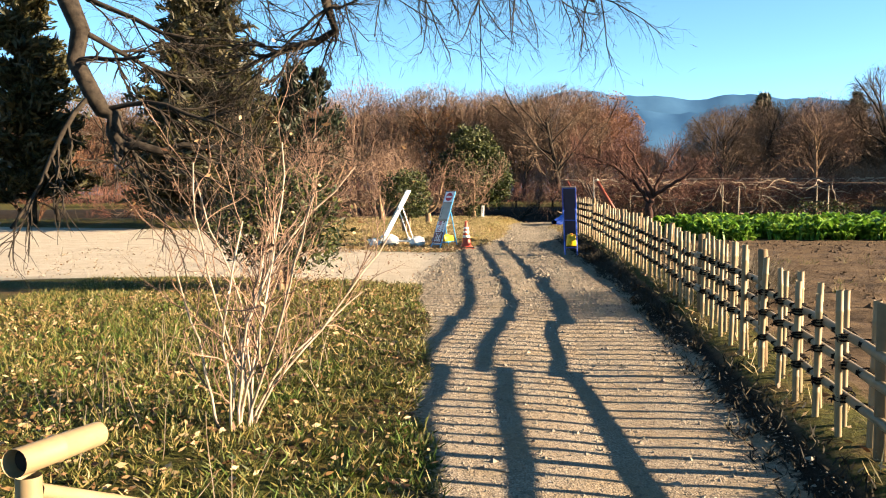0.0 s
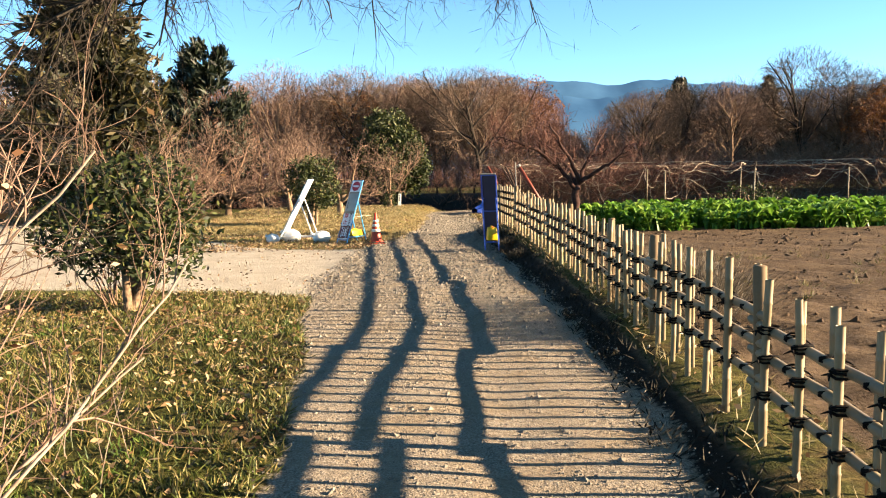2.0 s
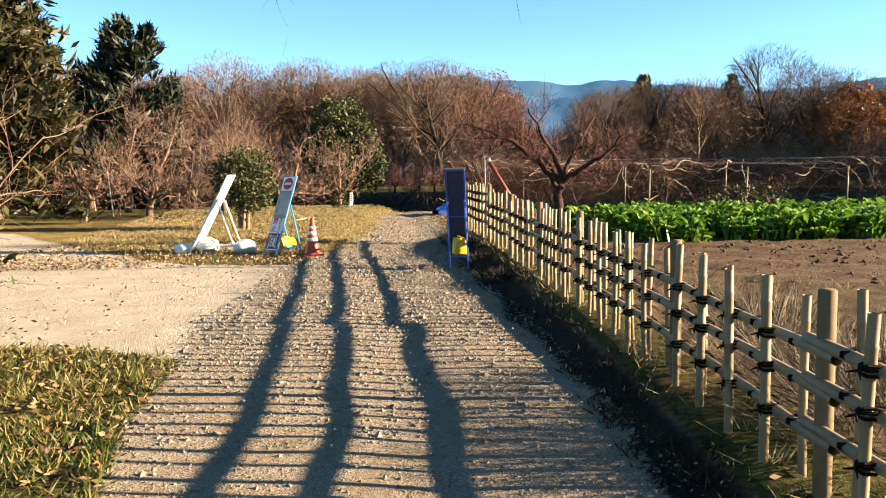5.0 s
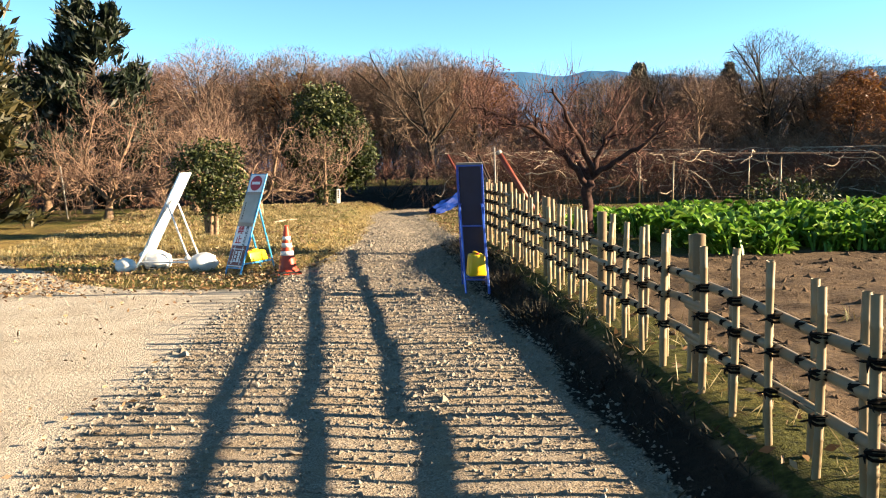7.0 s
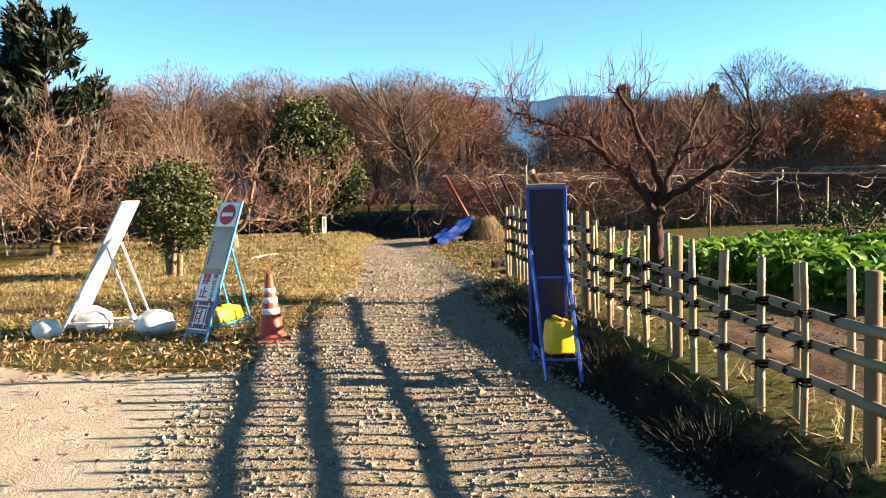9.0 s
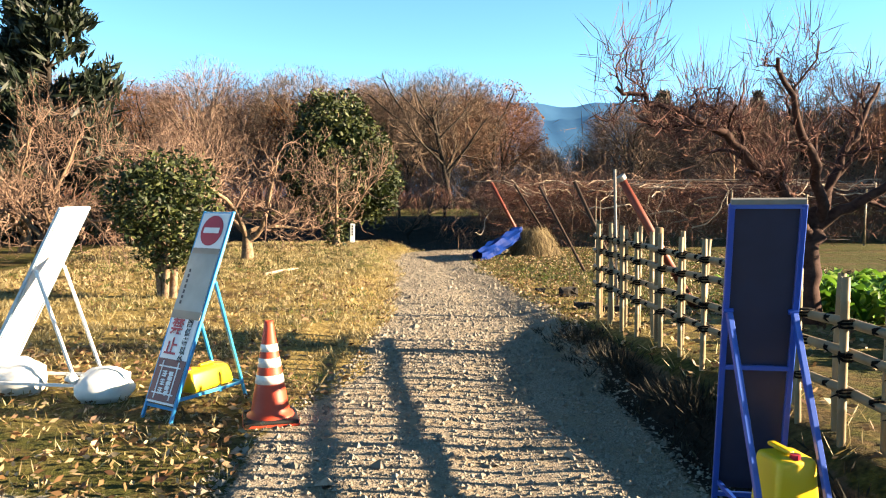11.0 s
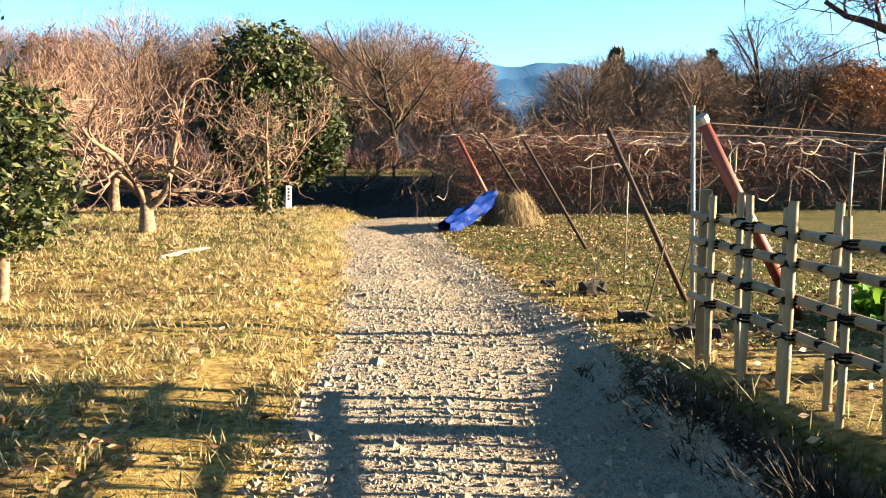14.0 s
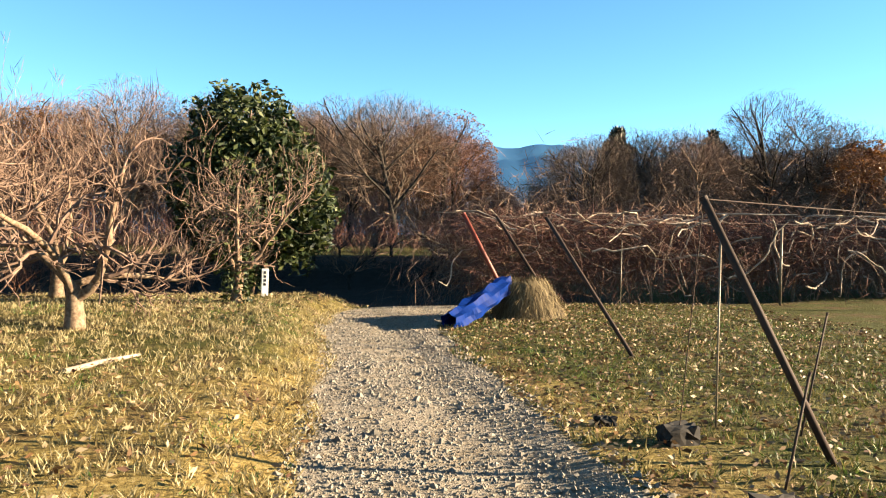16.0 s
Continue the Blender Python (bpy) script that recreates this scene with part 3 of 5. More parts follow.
def local_frame(origin, across, back, lean):
    """Pose whose x runs along the panel, z up the leaning panel and y behind it. lean: horizontal run for one metre up."""
    ax = Vector((*across, 0)).normalized()
    up = (Vector((*back, 0)).normalized() * lean + Vector((0, 0, 1))).normalized()
    ay = up.cross(ax)
    return Matrix.Translation(origin) @ Matrix((ax, ay, up)).transposed().to_4x4()


def flat(ob_name, parent, m, w, h, c, y, material, label="", thick=0.003, bev=0.0):
    bm = bmesh.new()
    box(bm, (c[0], y, c[1]), (w, thick, h))
    bm.transform(m)
    return part(ob_name, bm, material, parent, label)


def lettering(text, size, m, parent, material, name="lettering", bold=0.0):
    cu = bpy.data.curves.new(name, "FONT")
    cu.body, cu.size, cu.align_x, cu.align_y = text, size, "CENTER", "CENTER"
    cu.extrude, cu.offset = 0.001, bold
    tmp = bpy.data.objects.new(name, cu)
    scene.collection.objects.link(tmp)
    me = bpy.data.meshes.new_from_object(tmp.evaluated_get(bpy.context.evaluated_depsgraph_get()))
    bpy.data.objects.remove(tmp)
    me.materials.clear()
    me.materials.append(material)
    me.transform(m)
    return part(name, me, None, parent)


def a_frame(name, label, m, w, h, frame_mat, leg_at, leg_foot, leg_mat=None, bar=0.022):
    """A folding sign stand: tube frame with a panel, and two hinged legs behind joined by a brace. m: local frame at the front feet's middle; leg_foot: the feet's middle on the ground."""
    ob = thing(name, label, "sign")
    leg_mat = leg_mat or frame_mat
    low = 0.10
    for sx in (-1, 1):
        a, b = m @ Vector((sx * w / 2, 0, 0)), m @ Vector((sx * w / 2, 0, h))
        part("side_rail", bevel(bar_bm(a, b, bar, bar), 0.003, 1), frame_mat, ob)
    for z in (low, h - 0.01, h * 0.5):
        a, b = m @ Vector((-w / 2, 0.002, z)), m @ Vector((w / 2, 0.002, z))
        part("cross_rail", bar_bm(a, b, bar * 0.8, bar * 0.8), frame_mat, ob)
    feet = []
    for sx in (-1, 1):
        hinge = m @ Vector((sx * (w / 2 - 0.01), 0.028, leg_at))
        foot = Vector(leg_foot) + (m.to_3x3() @ Vector((sx * (w / 2 - 0.01), 0, 0)))
        leg = part("leg", bevel(bar_bm(hinge, foot, bar, bar), 0.003, 1), leg_mat, ob)
        part("hinge", rod_bm(hinge + m.to_3x3() @ Vector((-0.02 * sx, -0.02, 0)), hinge + m.to_3x3() @ Vector((0.02 * sx, -0.02, 0)), 0.012), leg_mat, leg)
        front = m @ Vector((sx * (w / 2 - 0.012), 0.02, 0.17))
        back = hinge.lerp(foot, 1 - 0.16 / max(0.3, leg_at))
        part("brace", bar_bm(front, back, 0.016, 0.022), leg_mat, ob)
        feet.append((front, back))
    part("leg_bar", bar_bm(feet[0][1], feet[1][1], 0.018, 0.018), leg_mat, ob)
    return ob, feet


def weight_mesh(size=(0.20, 0.40, 0.13)):
    """A moulded yellow water weight with a sunk grip and a cap."""
    bm = bmesh.new()
    box(bm, (0, 0, size[2] / 2), size)
    for v in bm.verts:
        if v.co.z > 0.05:
            v.co.x *= 0.78
            v.co.y *= 0.93
    bevel(bm, 0.025, 3)
    return bm


def weight(label, m, size):
    ob = thing("stand_weight", label, "weight", m)
    tank = part("tank", weight_mesh(size), M_YELLOW, ob, "", True)
    part("cap", rod_bm((0.0, -size[1] * 0.33, size[2] - 0.004), (0.0, -size[1] * 0.33, size[2] + 0.016), 0.022, 12), M_RED, tank, "red screw cap")
    bm = bmesh.new()
    box(bm, (0, 0.04, size[2] + 0.012), (0.035, 0.15, 0.02))
    part("grip", bevel(bm, 0.008, 2), M_YELLOW, tank)
    return ob


def no_entry_stand():
    m = local_frame((-0.17, 22.28, 0.0), (0.74, -0.67), (0.67, 0.74), 0.41)
    w, h = 0.32, 1.56
    ob, feet = a_frame("no_entry_sign", "narrow sky-blue folding stand with a no-entry sign", m, w, h, M_BLUE, 1.03, (0.27, 22.94, 0.0))
    y = -0.016
    pw = w - 0.02
    stand_ob = ob
    ob = flat("panel", stand_ob, m, pw, h - 0.14, (0, 0.83), -0.010, M_WHITE, "white sign panel", 0.008)
    bm = rod_bm((0, y, h - 0.155), (0, y - 0.003, h - 0.155), 0.117, 32)
    bm.transform(m)
    part("red_disc", bm, M_RED, ob, "red no-entry disc")
    flat("white_bar", ob, m, 0.17, 0.042, (0, h - 0.155), y - 0.005, M_WHITE)
    flat("tape", ob, m, pw, 0.045, (0, h - 0.315), y, M_KRAFT, "brown tape strip")
    flat("tape", ob, m, pw + 0.02, 0.06, (0, h - 0.80), y - 0.002, M_KRAFT, "brown tape strip")
    flat("grey_sheet", ob, m, pw + 0.012, 0.44, (-0.004, h - 0.555), y, M_GREYBOARD, "dull grey covering sheet")
    for k in range(7):
        flat("faint_letter", ob, m, 0.018, 0.026, (-0.105, h - 0.47 - 0.040 * k), y - 0.003, M_BLACK)
    flat("maroon_field", ob, m, pw, 0.30, (0, 0.285), y, M_MAROON, "maroon lower panel")
    for dx in (-0.085, 0.085):
        flat("white_line", ob, m, 0.010, 0.27, (dx, 0.285), y - 0.003, M_WHITE)
    for dz in (-0.095, 0.095):
        flat("white_line", ob, m, 0.235, 0.010, (0, 0.285 + dz), y - 0.0035, M_WHITE)
    rng = np.random.RandomState(5)
    for cx, big in ((-0.035, 1), (0.035, 0)):
        for k in range(3 if big else 5):
            zc = 0.345 - k * (0.06 if big else 0.034)
            for q in range(3):
                flat("white_stroke", ob, m, 0.045, 0.009, (cx + rng.uniform(-0.004, 0.004), zc - 0.016 * q * (1 if big else 0.6)), y - 0.003, M_WHITE)
            flat("white_stroke", ob, m, 0.010, 0.045 if big else 0.026, (cx + rng.uniform(-0.01, 0.01), zc - 0.016), y - 0.0035, M_WHITE)
    stand = m @ Matrix.Translation((0, y - 0.002, 0)) @ pose(0, 0, 0, 90, 0, 0)
    for k, ch in enumerate("禁止"):
        lettering(ch, 0.135, stand @ Matrix.Translation((-0.055, 0.665 - 0.150 * k, 0)), ob, M_RED, "red_letter", 0.003)
    for k, ch in enumerate("関係者以外"):
        lettering(ch, 0.062, stand @ Matrix.Translation((0.075, 0.70 - 0.066 * k, 0)), ob, M_BLACK, "black_letter", 0.001)
    mid = (feet[0][0] + feet[0][1] + feet[1][0] + feet[1][1]) / 4
    weight("yellow plastic weight lying across the braces of the no-entry stand", Matrix.Translation((mid.x + 0.03, mid.y, mid.z + 0.012)) @ pose(0, 0, 0, 0, 0, -30), (0.22, 0.46, 0.15))


def white_stand():
    m = local_frame((-1.69, 23.26, 0.0), (-0.22, -0.975), (0.975, -0.22), 0.54)
    w, h = 0.40, 1.68
    ob, feet = a_frame("white_sign_stand", "folding stand with a blank white board leaning above sandbags", m, w, h, M_PALEBLUE, 1.16, (-0.78, 23.02, 0.0), M_WHITE)
    flat("panel", ob, m, w - 0.03, h - 0.12, (0, 0.91), 0.012, M_WHITE, "plain white sign board", 0.008)


def board_stand():
    m = local_frame((3.02, 20.08, 0.05), (-0.96, 0.28), (-0.28, -0.96), 0.23)
    w, h = 0.29, 1.50
    ob, feet = a_frame("blue_sign_stand", "deep blue folding sign stand seen from its dark back", m, w, h, M_DEEPBLUE, 1.02, (2.95, 19.44, 0.03), M_DEEPBLUE, 0.026)
    flat("panel", ob, m, w - 0.01, h - 0.12, (0, 0.82), -0.012, M_PANELBACK, "dark back of the sign board", 0.010)
    flat("edge_trim", ob, m, w + 0.01, 0.022, (0, h + 0.012), 0, M_GREYPOLE, "pale worn top edge", 0.03)
    mid = (feet[0][0] + feet[0][1] + feet[1][0] + feet[1][1]) / 4
    weight("yellow plastic weight set on the braces of the blue stand", Matrix.Translation((mid.x, mid.y - 0.1, mid.z + 0.012)) @ pose(0, 0, 0, 0, 0, 3), (0.22, 0.20, 0.26))


def lathe(profile, sides, mat, name):
    s = Soup()
    a = np.arange(sides) * 2 * math.pi / sides
    rings = [np.stack((r * np.cos(a), r * np.sin(a), np.full(sides, z)), 1) for r, z in profile]
    n = len(profile)
    i = np.arange(n - 1)[:, None] * sides
    j = np.arange(sides)[None]
    s.add(np.concatenate(rings), np.stack((i + j, i + (j + 1) % sides, i + sides + (j + 1) % sides, i + sides + j), -1).reshape(-1, 4))
    return s.mesh(name, mat, True)


def traffic_cone(x, y):
    ob = thing("traffic_cone", "worn orange-red traffic cone with scuffed pale bands, black base", "traffic cone", pose(x, y, gz(x, y), 0, 0, 8))
    bm = bmesh.new()
    box(bm, (0, 0, 0.025), (0.37, 0.37, 0.03))
    part("rubber_base", bevel(bm, 0.012, 2), M_RUBBER, ob, "black rubber base weight")
    bm = bmesh.new()
    box(bm, (0, 0, 0.006), (0.38, 0.38, 0.018))
    part("foot_plate", bevel(bm, 0.006, 2), M_CONE, ob)
    body = part("cone_body", lathe([(0.165, 0.04), (0.16, 0.055), (0.135, 0.065), (0.128, 0.10), (0.034, 0.66), (0.030, 0.695), (0.018, 0.70), (0.016, 0.68)], 28, M_CONE, "cone_body"), None, ob)
    for z0, z1 in ((0.27, 0.33), (0.385, 0.445), (0.49, 0.54)):
        r = lambda z: 0.128 + (0.034 - 0.128) * (z - 0.10) / 0.56 + 0.0015
        part("pale_band", lathe([(r(z0) - 0.004, z0), (r(z0), z0), (r(z1), z1), (r(z1) - 0.004, z1)], 28, M_BAND, "pale_band"), None, body, "scuffed pale reflective band")


def sandbag(seed, x, y, size):
    rng = np.random.RandomState(seed)
    bm = bmesh.new()
    bmesh.ops.create_icosphere(bm, subdivisions=3, radius=1)
    for v in bm.verts:
        c = v.co.copy()
        k = 1 + 0.16 * noise.noise(c * 2.1 + Vector((seed * 3, 0, 0))) + 0.10 * noise.noise(c * 5.0)
        v.co = Vector((c.x * size * k, c.y * size * 0.8 * k, max(-0.05, c.z * 0.72 * size * k + size * 0.55)))
    neck = rod_bm((size * 0.8, 0, size * 0.7), (size * 1.15, 0.02, size * 1.05), size * 0.10, 8, size * 0.22)
    ob = thing("sandbag", "tied white plastic sandbag on the ground by the white stand", "sandbag", pose(x, y, gz(x, y), 0, 0, rng.uniform(0, 360)), "sandbags")
    part("bag", bm, M_BAG, ob, "", True)
    part("tied_neck", neck, M_BAG, ob, "", True)


no_entry_stand()
white_stand()
board_stand()
traffic_cone(0.62, 22.2)
for args in ((1, -1.80, 22.85, 0.17), (2, -1.42, 23.2, 0.23), (3, -0.68, 22.88, 0.21)):
    sandbag(*args)

# ---- trellis props, tarp, straw, marker, stones ----


def prop(name, label, a, b, r, mat, collar=None):
    ob = thing(name, label, "pole")
    part("shaft", rod_bm(a, b, r, 12), mat, ob, "", True)
    d = (Vector(b) - Vector(a)).normalized()
    part("cap", rod_bm(Vector(b) - d * 0.01, Vector(b) + d * (0.05 if collar else 0.015), r * (1.25 if collar else 1.08), 12), collar or mat, ob)
    return ob


def build_props():
    prop("red_pipe", "thick rust-red steel pipe leaning as a trellis brace", (5.66, 26.52, 0.02), (4.57, 26.37, 1.75), 0.052, M_REDPOLE, M_GREYPOLE)
    prop("white_stake", "thin pale upright pole beside the red pipe", (4.47, 26.20, 0.03), (4.46, 26.31, 1.86), 0.017, M_GREYPOLE)
    prop("brown_prop", "rusty brown prop leaning against the trellis wires", (5.15, 27.50, -0.05), (4.42, 27.95, 1.74), 0.026, M_RUST)
    prop("brown_prop", "rusty brown prop leaning against the trellis wires", (5.92, 32.3, -0.05), (5.5, 34.6, 1.75), 0.028, M_RUST)
    prop("brown_prop", "rusty brown prop leaning against the trellis wires", (6.62, 37.0, -0.05), (5.72, 38.4, 1.85), 0.030, M_RUST)
    prop("red_pipe", "red painted pipe leaning into the vines", (6.2, 38.85, -0.03), (5.16, 38.9, 1.92), 0.045, M_REDPOLE)
    for x, y, h in ((11.0, 33.1, 1.55), (14.6, 33.6, 1.6), (18.6, 34.2, 1.6), (12.2, 39.0, 1.7), (16.5, 39.2, 1.7), (4.95, 28.7, 1.5), (7.6, 36.8, 1.4)):
        prop("trellis_post", "slim pale wooden trellis post", (x, y, gz(x, y) - 0.05), (x + 0.02, y, h), 0.026 if h > 1.52 else 0.008, M_RAIL)
    prop("utility_pole", "tall dark slanting pole beyond the field", (21.76, 36.0, 0.0), (22.33, 36.00, 8.16), 0.06, M_RUST)
    for a, b in (((4.44, 27.10, 0.00), (4.72, 27.25, 0.70)), ((4.42, 26.14, 0.00), (4.57, 26.24, 1.01)), ((5.36, 28.30, 0.00), (5.66, 28.40, 0.93))):
        prop("thin_rod", "thin rusty rod stuck slanting in the grass", (a[0], a[1], -0.08), b, 0.008, M_RUST)
    prop("garden_stake", "thin pale stake leaning among the fruit trees", (-6.25, 34.4, 0.05), (-6.45, 34.6, 1.72), 0.022, M_GREYPOLE)
    wires = thing("trellis_wires", "taut steel wires from the props to the trellis", "wire")
    for a, b in (((4.57, 26.37, 1.75), (24, 41, 1.75)), ((4.42, 27.95, 1.74), (24, 42, 1.75)), ((5.5, 34.6, 1.75), (24, 43, 1.75)), ((5.72, 38.4, 1.85), (24, 45, 1.8)), ((4.57, 26.37, 1.75), (4.24, 25.72, 0.1)), ((4.42, 27.95, 1.74), (4.42, 28.25, 0.12))):
        part("wire", rod_bm(a, b, 0.004, 4), M_RUST, wires)


def build_tarp():
    s = Soup()
    n, k = 26, 12
    grid = []
    for i in range(n):
        f = i / (n - 1)
        c = np.array((4.22 + 1.30 * f, 35.55 + 1.4 * f, 0.04 + 0.50 * f ** 1.3))
        r = 0.13 + 0.09 * math.sin(2.4 * f + 0.4) + 0.02 * f ** 4
        for j in range(k):
            a = 2 * math.pi * j / k
            q = 1 + 0.16 * math.sin(5 * a + 9 * f) + 0.12 * math.sin(3 * a - 23 * f)
            grid.append(c + np.array((-0.6 * r * q * math.cos(a), 0.6 * r * q * math.cos(a), max(-0.05, r * 0.9 * q * math.sin(a) + 0.08))))
    i = np.arange(n - 1)[:, None] * k
    j = np.arange(k)[None]
    s.add(np.array(grid), np.stack((i + j, i + (j + 1) % k, i + k + (j + 1) % k, i + k + j), -1).reshape(-1, 4))
    tagged(new("blue_tarp", s.mesh("blue_tarp", M_TARP)), "crumpled bright blue tarpaulin roll lying beside the path", "tarpaulin")


def build_straw_pile():
    rng = np.random.RandomState(8)
    ob = thing("straw_pile", "heap of dry straw beside the blue tarpaulin", "straw pile", pose(5.92, 36.95, 0.0, 0, -4, 0))
    bm = bmesh.new()
    bmesh.ops.create_icosphere(bm, subdivisions=3, radius=1)
    for v in bm.verts:
        c = v.co
        h = min(1.0, max(0.0, c.z) / 0.72)
        q = (0.66 - 0.36 * h) / max(0.3, math.hypot(c.x, c.y)) * min(1.0, math.hypot(c.x, c.y) / 0.69)
        v.co = Vector((c.x * q, c.y * q * 0.85, 0.62 * h if c.z > 0 else 0.2 * c.z)) * (1 + 0.22 * noise.noise(c * 2.2))
    part("mound", bm, M_STRAW, ob)
    s = Soup()
    n = 3200
    a = rng.uniform(0, 2 * math.pi, n)
    z = rng.uniform(0, 0.64, n)
    r = 0.70 - 0.52 * z
    c = np.stack((r * np.cos(a), 0.85 * r * np.sin(a), z), 1) + rng.normal(0, 0.035, (n, 3))
    d = np.stack((np.cos(a) * 0.55, np.sin(a) * 0.55, -np.ones(n)), 1) + rng.normal(0, 0.38, (n, 3))
    d *= 0.17 / np.linalg.norm(d, axis=1, keepdims=True)
    w = np.cross(d, np.stack((np.cos(a), np.sin(a), 0 * a), 1))
    w *= 0.006 / (np.linalg.norm(w, axis=1, keepdims=True) + 1e-9)
    s.cards(c, d, w)
    part("loose_straw", s.mesh("loose_straw", M_LOOSESTRAW), None, ob)


def build_marker():
    z = gz(1.3, 38.9)
    ob = thing("marker_post", "short white square marker post with dark lettering on the lawn", "post", pose(1.3, 38.9, z, 0, 1.5, 4))
    bm = bmesh.new()
    box(bm, (0, 0, 0.24), (0.13, 0.10, 0.56))
    part("pillar", bevel(bm, 0.012, 2), M_MARKER, ob)
    for k in range(4):
        bm = bmesh.new()
        box(bm, (0, -0.0525, 0.45 - 0.075 * k), (0.045, 0.004, 0.05))
        part("letter", bm, M_BLACK, ob)


def block_stone(seed, x, y, size):
    rng = np.random.RandomState(seed)
    bm = bmesh.new()
    box(bm, (0, 0, size[2] / 2 - 0.04), size)
    bmesh.ops.subdivide_edges(bm, edges=bm.edges[:], cuts=3, use_grid_fill=True)
    for v in bm.verts:
        v.co += Vector(rng.normal(0, 0.010, 3))
    ob = new("block_stone", bm_mesh("block_stone", bm, M_STONE))
    ob.matrix_basis = pose(x, y, gz(x, y), rng.normal(0, 3), rng.normal(0, 3), rng.uniform(-15, 15))
    tagged(ob, "dark weathered stone block anchoring a trellis wire", "stone", "anchor stones")


build_props()
build_tarp()
build_straw_pile()
build_marker()
for a in ((1, 4.42, 28.25, (0.24, 0.17, 0.17)), (2, 4.25, 26.8, (0.26, 0.15, 0.11)), (3, 4.24, 25.72, (0.32, 0.18, 0.16)), (4, 4.15, 28.9, (0.12, 0.10, 0.10))):
    block_stone(*a)
_s = Soup()
_s.tube([(-0.28, 31.1, gz(-0.28, 31.1) + 0.02), (-0.05, 31.45, gz(-0.05, 31.45) + 0.03), (0.24, 31.95, gz(0.24, 31.95) + 0.02)], [0.03, 0.028, 0.016], 7)
tagged(new("fallen_branch", _s.mesh("fallen_branch", M_STEM_PALE, True)), "pale bare fallen branch lying on the lawn", "branch")


def build_bamboo_rail():
    ob = thing("bamboo_rail", "pale bamboo handrail with a hollow cut post beside the path", "fence")
    def pipe(name, a, b, r, parent, label=""):
        """A hollow length of bamboo with a node ring and a black disc for the shade inside."""
        a, b = np.array(a), np.array(b)
        s = Soup()
        f = np.array((0.0, 0.44, 0.46, 0.48, 1.0))[:, None]
        s.tube(a + (b - a) * f, [r, r, r * 1.08, r, r * 0.97], 18)
        s.tube([a, a + (b - a) * 0.25], [r, r * 0.78], 18)
        ob = part(name, s.mesh(name, M_STAKE, True), None, parent, label)
        # A black disc closes the bore and paints its inner shade.
        part("hollow", rod_bm(a + (b - a) * 0.12, a + (b - a) * 0.14, r * 0.86, 16), M_RUBBER, ob, "black disc standing in for the shade inside the cut bamboo")
        part("end_disc", rod_bm(b - (b - a) * 0.01, b, r * 0.95, 16), M_STAKE, ob)
        return ob

    pipe("handrail", (-0.560, 3.60, 0.660), (-0.500, 3.98, 0.632), 0.041, ob, "cut bamboo handrail end")
    pipe("post", (-0.540, 3.635, 0.615), (-0.55, 3.64, -0.12), 0.036, ob, "hollow cut bamboo post")
    pipe("handrail", (-0.53, 3.66, 0.560), (-0.36, 4.30, 0.25), 0.024, ob, "lower bamboo rail")


build_bamboo_rail()

# ---- orchard ----
APPLE_SPEC = [
    (4, 2.9, 0.80, 0.05, 0.0, 4, 10, 0, 0.6),
    (8, 0.55, 0.85, 0.17, 0.04, 8, 7, 0, 0.18),
    (8, 0.55, 0.9, 0.36, 0.05, 7, 5, 1, 0.1),
    (7, 0.58, 0.9, 0.36, 0.12, 5, 4, 1, 0.1),
]
APPLE_FAR = [
    (4, 2.4, 0.80, 0.05, 0.0, 3, 6, 0, 0.6),
    (6, 0.55, 0.80, 0.18, 0.04, 5, 4, 0, 0.2),
    (6, 0.5, 0.85, 0.26, 0.06, 3, 3, 1, 0.12),
    (4, 0.62, 0.75, 0.20, 0.18, 2, 3, 1, 0.1),
]


def orchard_tree(seed, trunk_h, r, spec, trunk_mat, twig_mat, label, name="fruit_tree", sprouts=1300, length=0.27):
    rng = np.random.RandomState(seed)
    soups = [Soup(), Soup()]
    tips = []
    grow(rng, soups, (0, 0, -0.1), (0.05, 0, 1), trunk_h, r, 0, spec, tips)
    shoots(rng, soups[1], tips, sprouts, length, 0.0042, 0.9, 0.05)
    return plant(name, label, "tree", trunk_mat, twig_mat, soups, group="orchard trees")


def place(ob, x, y, rz=0.0, s=1.0):
    ob.matrix_basis = pose(x, y, gz(x, y), 0, 0, rz) @ Matrix.Diagonal((s, s, s, 1))
    return ob


def again(ob, x, y, rz, s):
    c = copy_thing(ob, Matrix())
    return place(c, x, y, rz, s)


TAN_LABEL = "pruned leafless fruit tree with a pale trunk and crooked tan twigs"
_t1 = place(orchard_tree(21, 0.72, 0.15, APPLE_SPEC, M_BARK_PALE, M_TWIG_TAN, TAN_LABEL), -0.95, 34.2, 20, 1.0)
_t2 = place(orchard_tree(22, 0.8, 0.15, APPLE_SPEC, M_BARK_PALE, M_TWIG_TAN, TAN_LABEL), 0.86, 37.5, 80, 0.78)
_t3 = place(orchard_tree(23, 0.72, 0.15, APPLE_SPEC, M_BARK_PALE, M_TWIG_TAN, TAN_LABEL), -6.4, 36.7, 10, 1.1)
again(_t1, -4.6, 39.0, 130, 1.0)
again(_t3, -9.6, 34.0, 200, 1.0)
again(_t2, -3.0, 36.0, 250, 0.95)
again(_t3, -5.0, 33.8, 60, 0.95)
again(_t1, -8.2, 38.6, 300, 1.1)
again(_t2, -2.4, 38.9, 10, 1.0)
again(_t1, -11.8, 37.2, 40, 1.1)


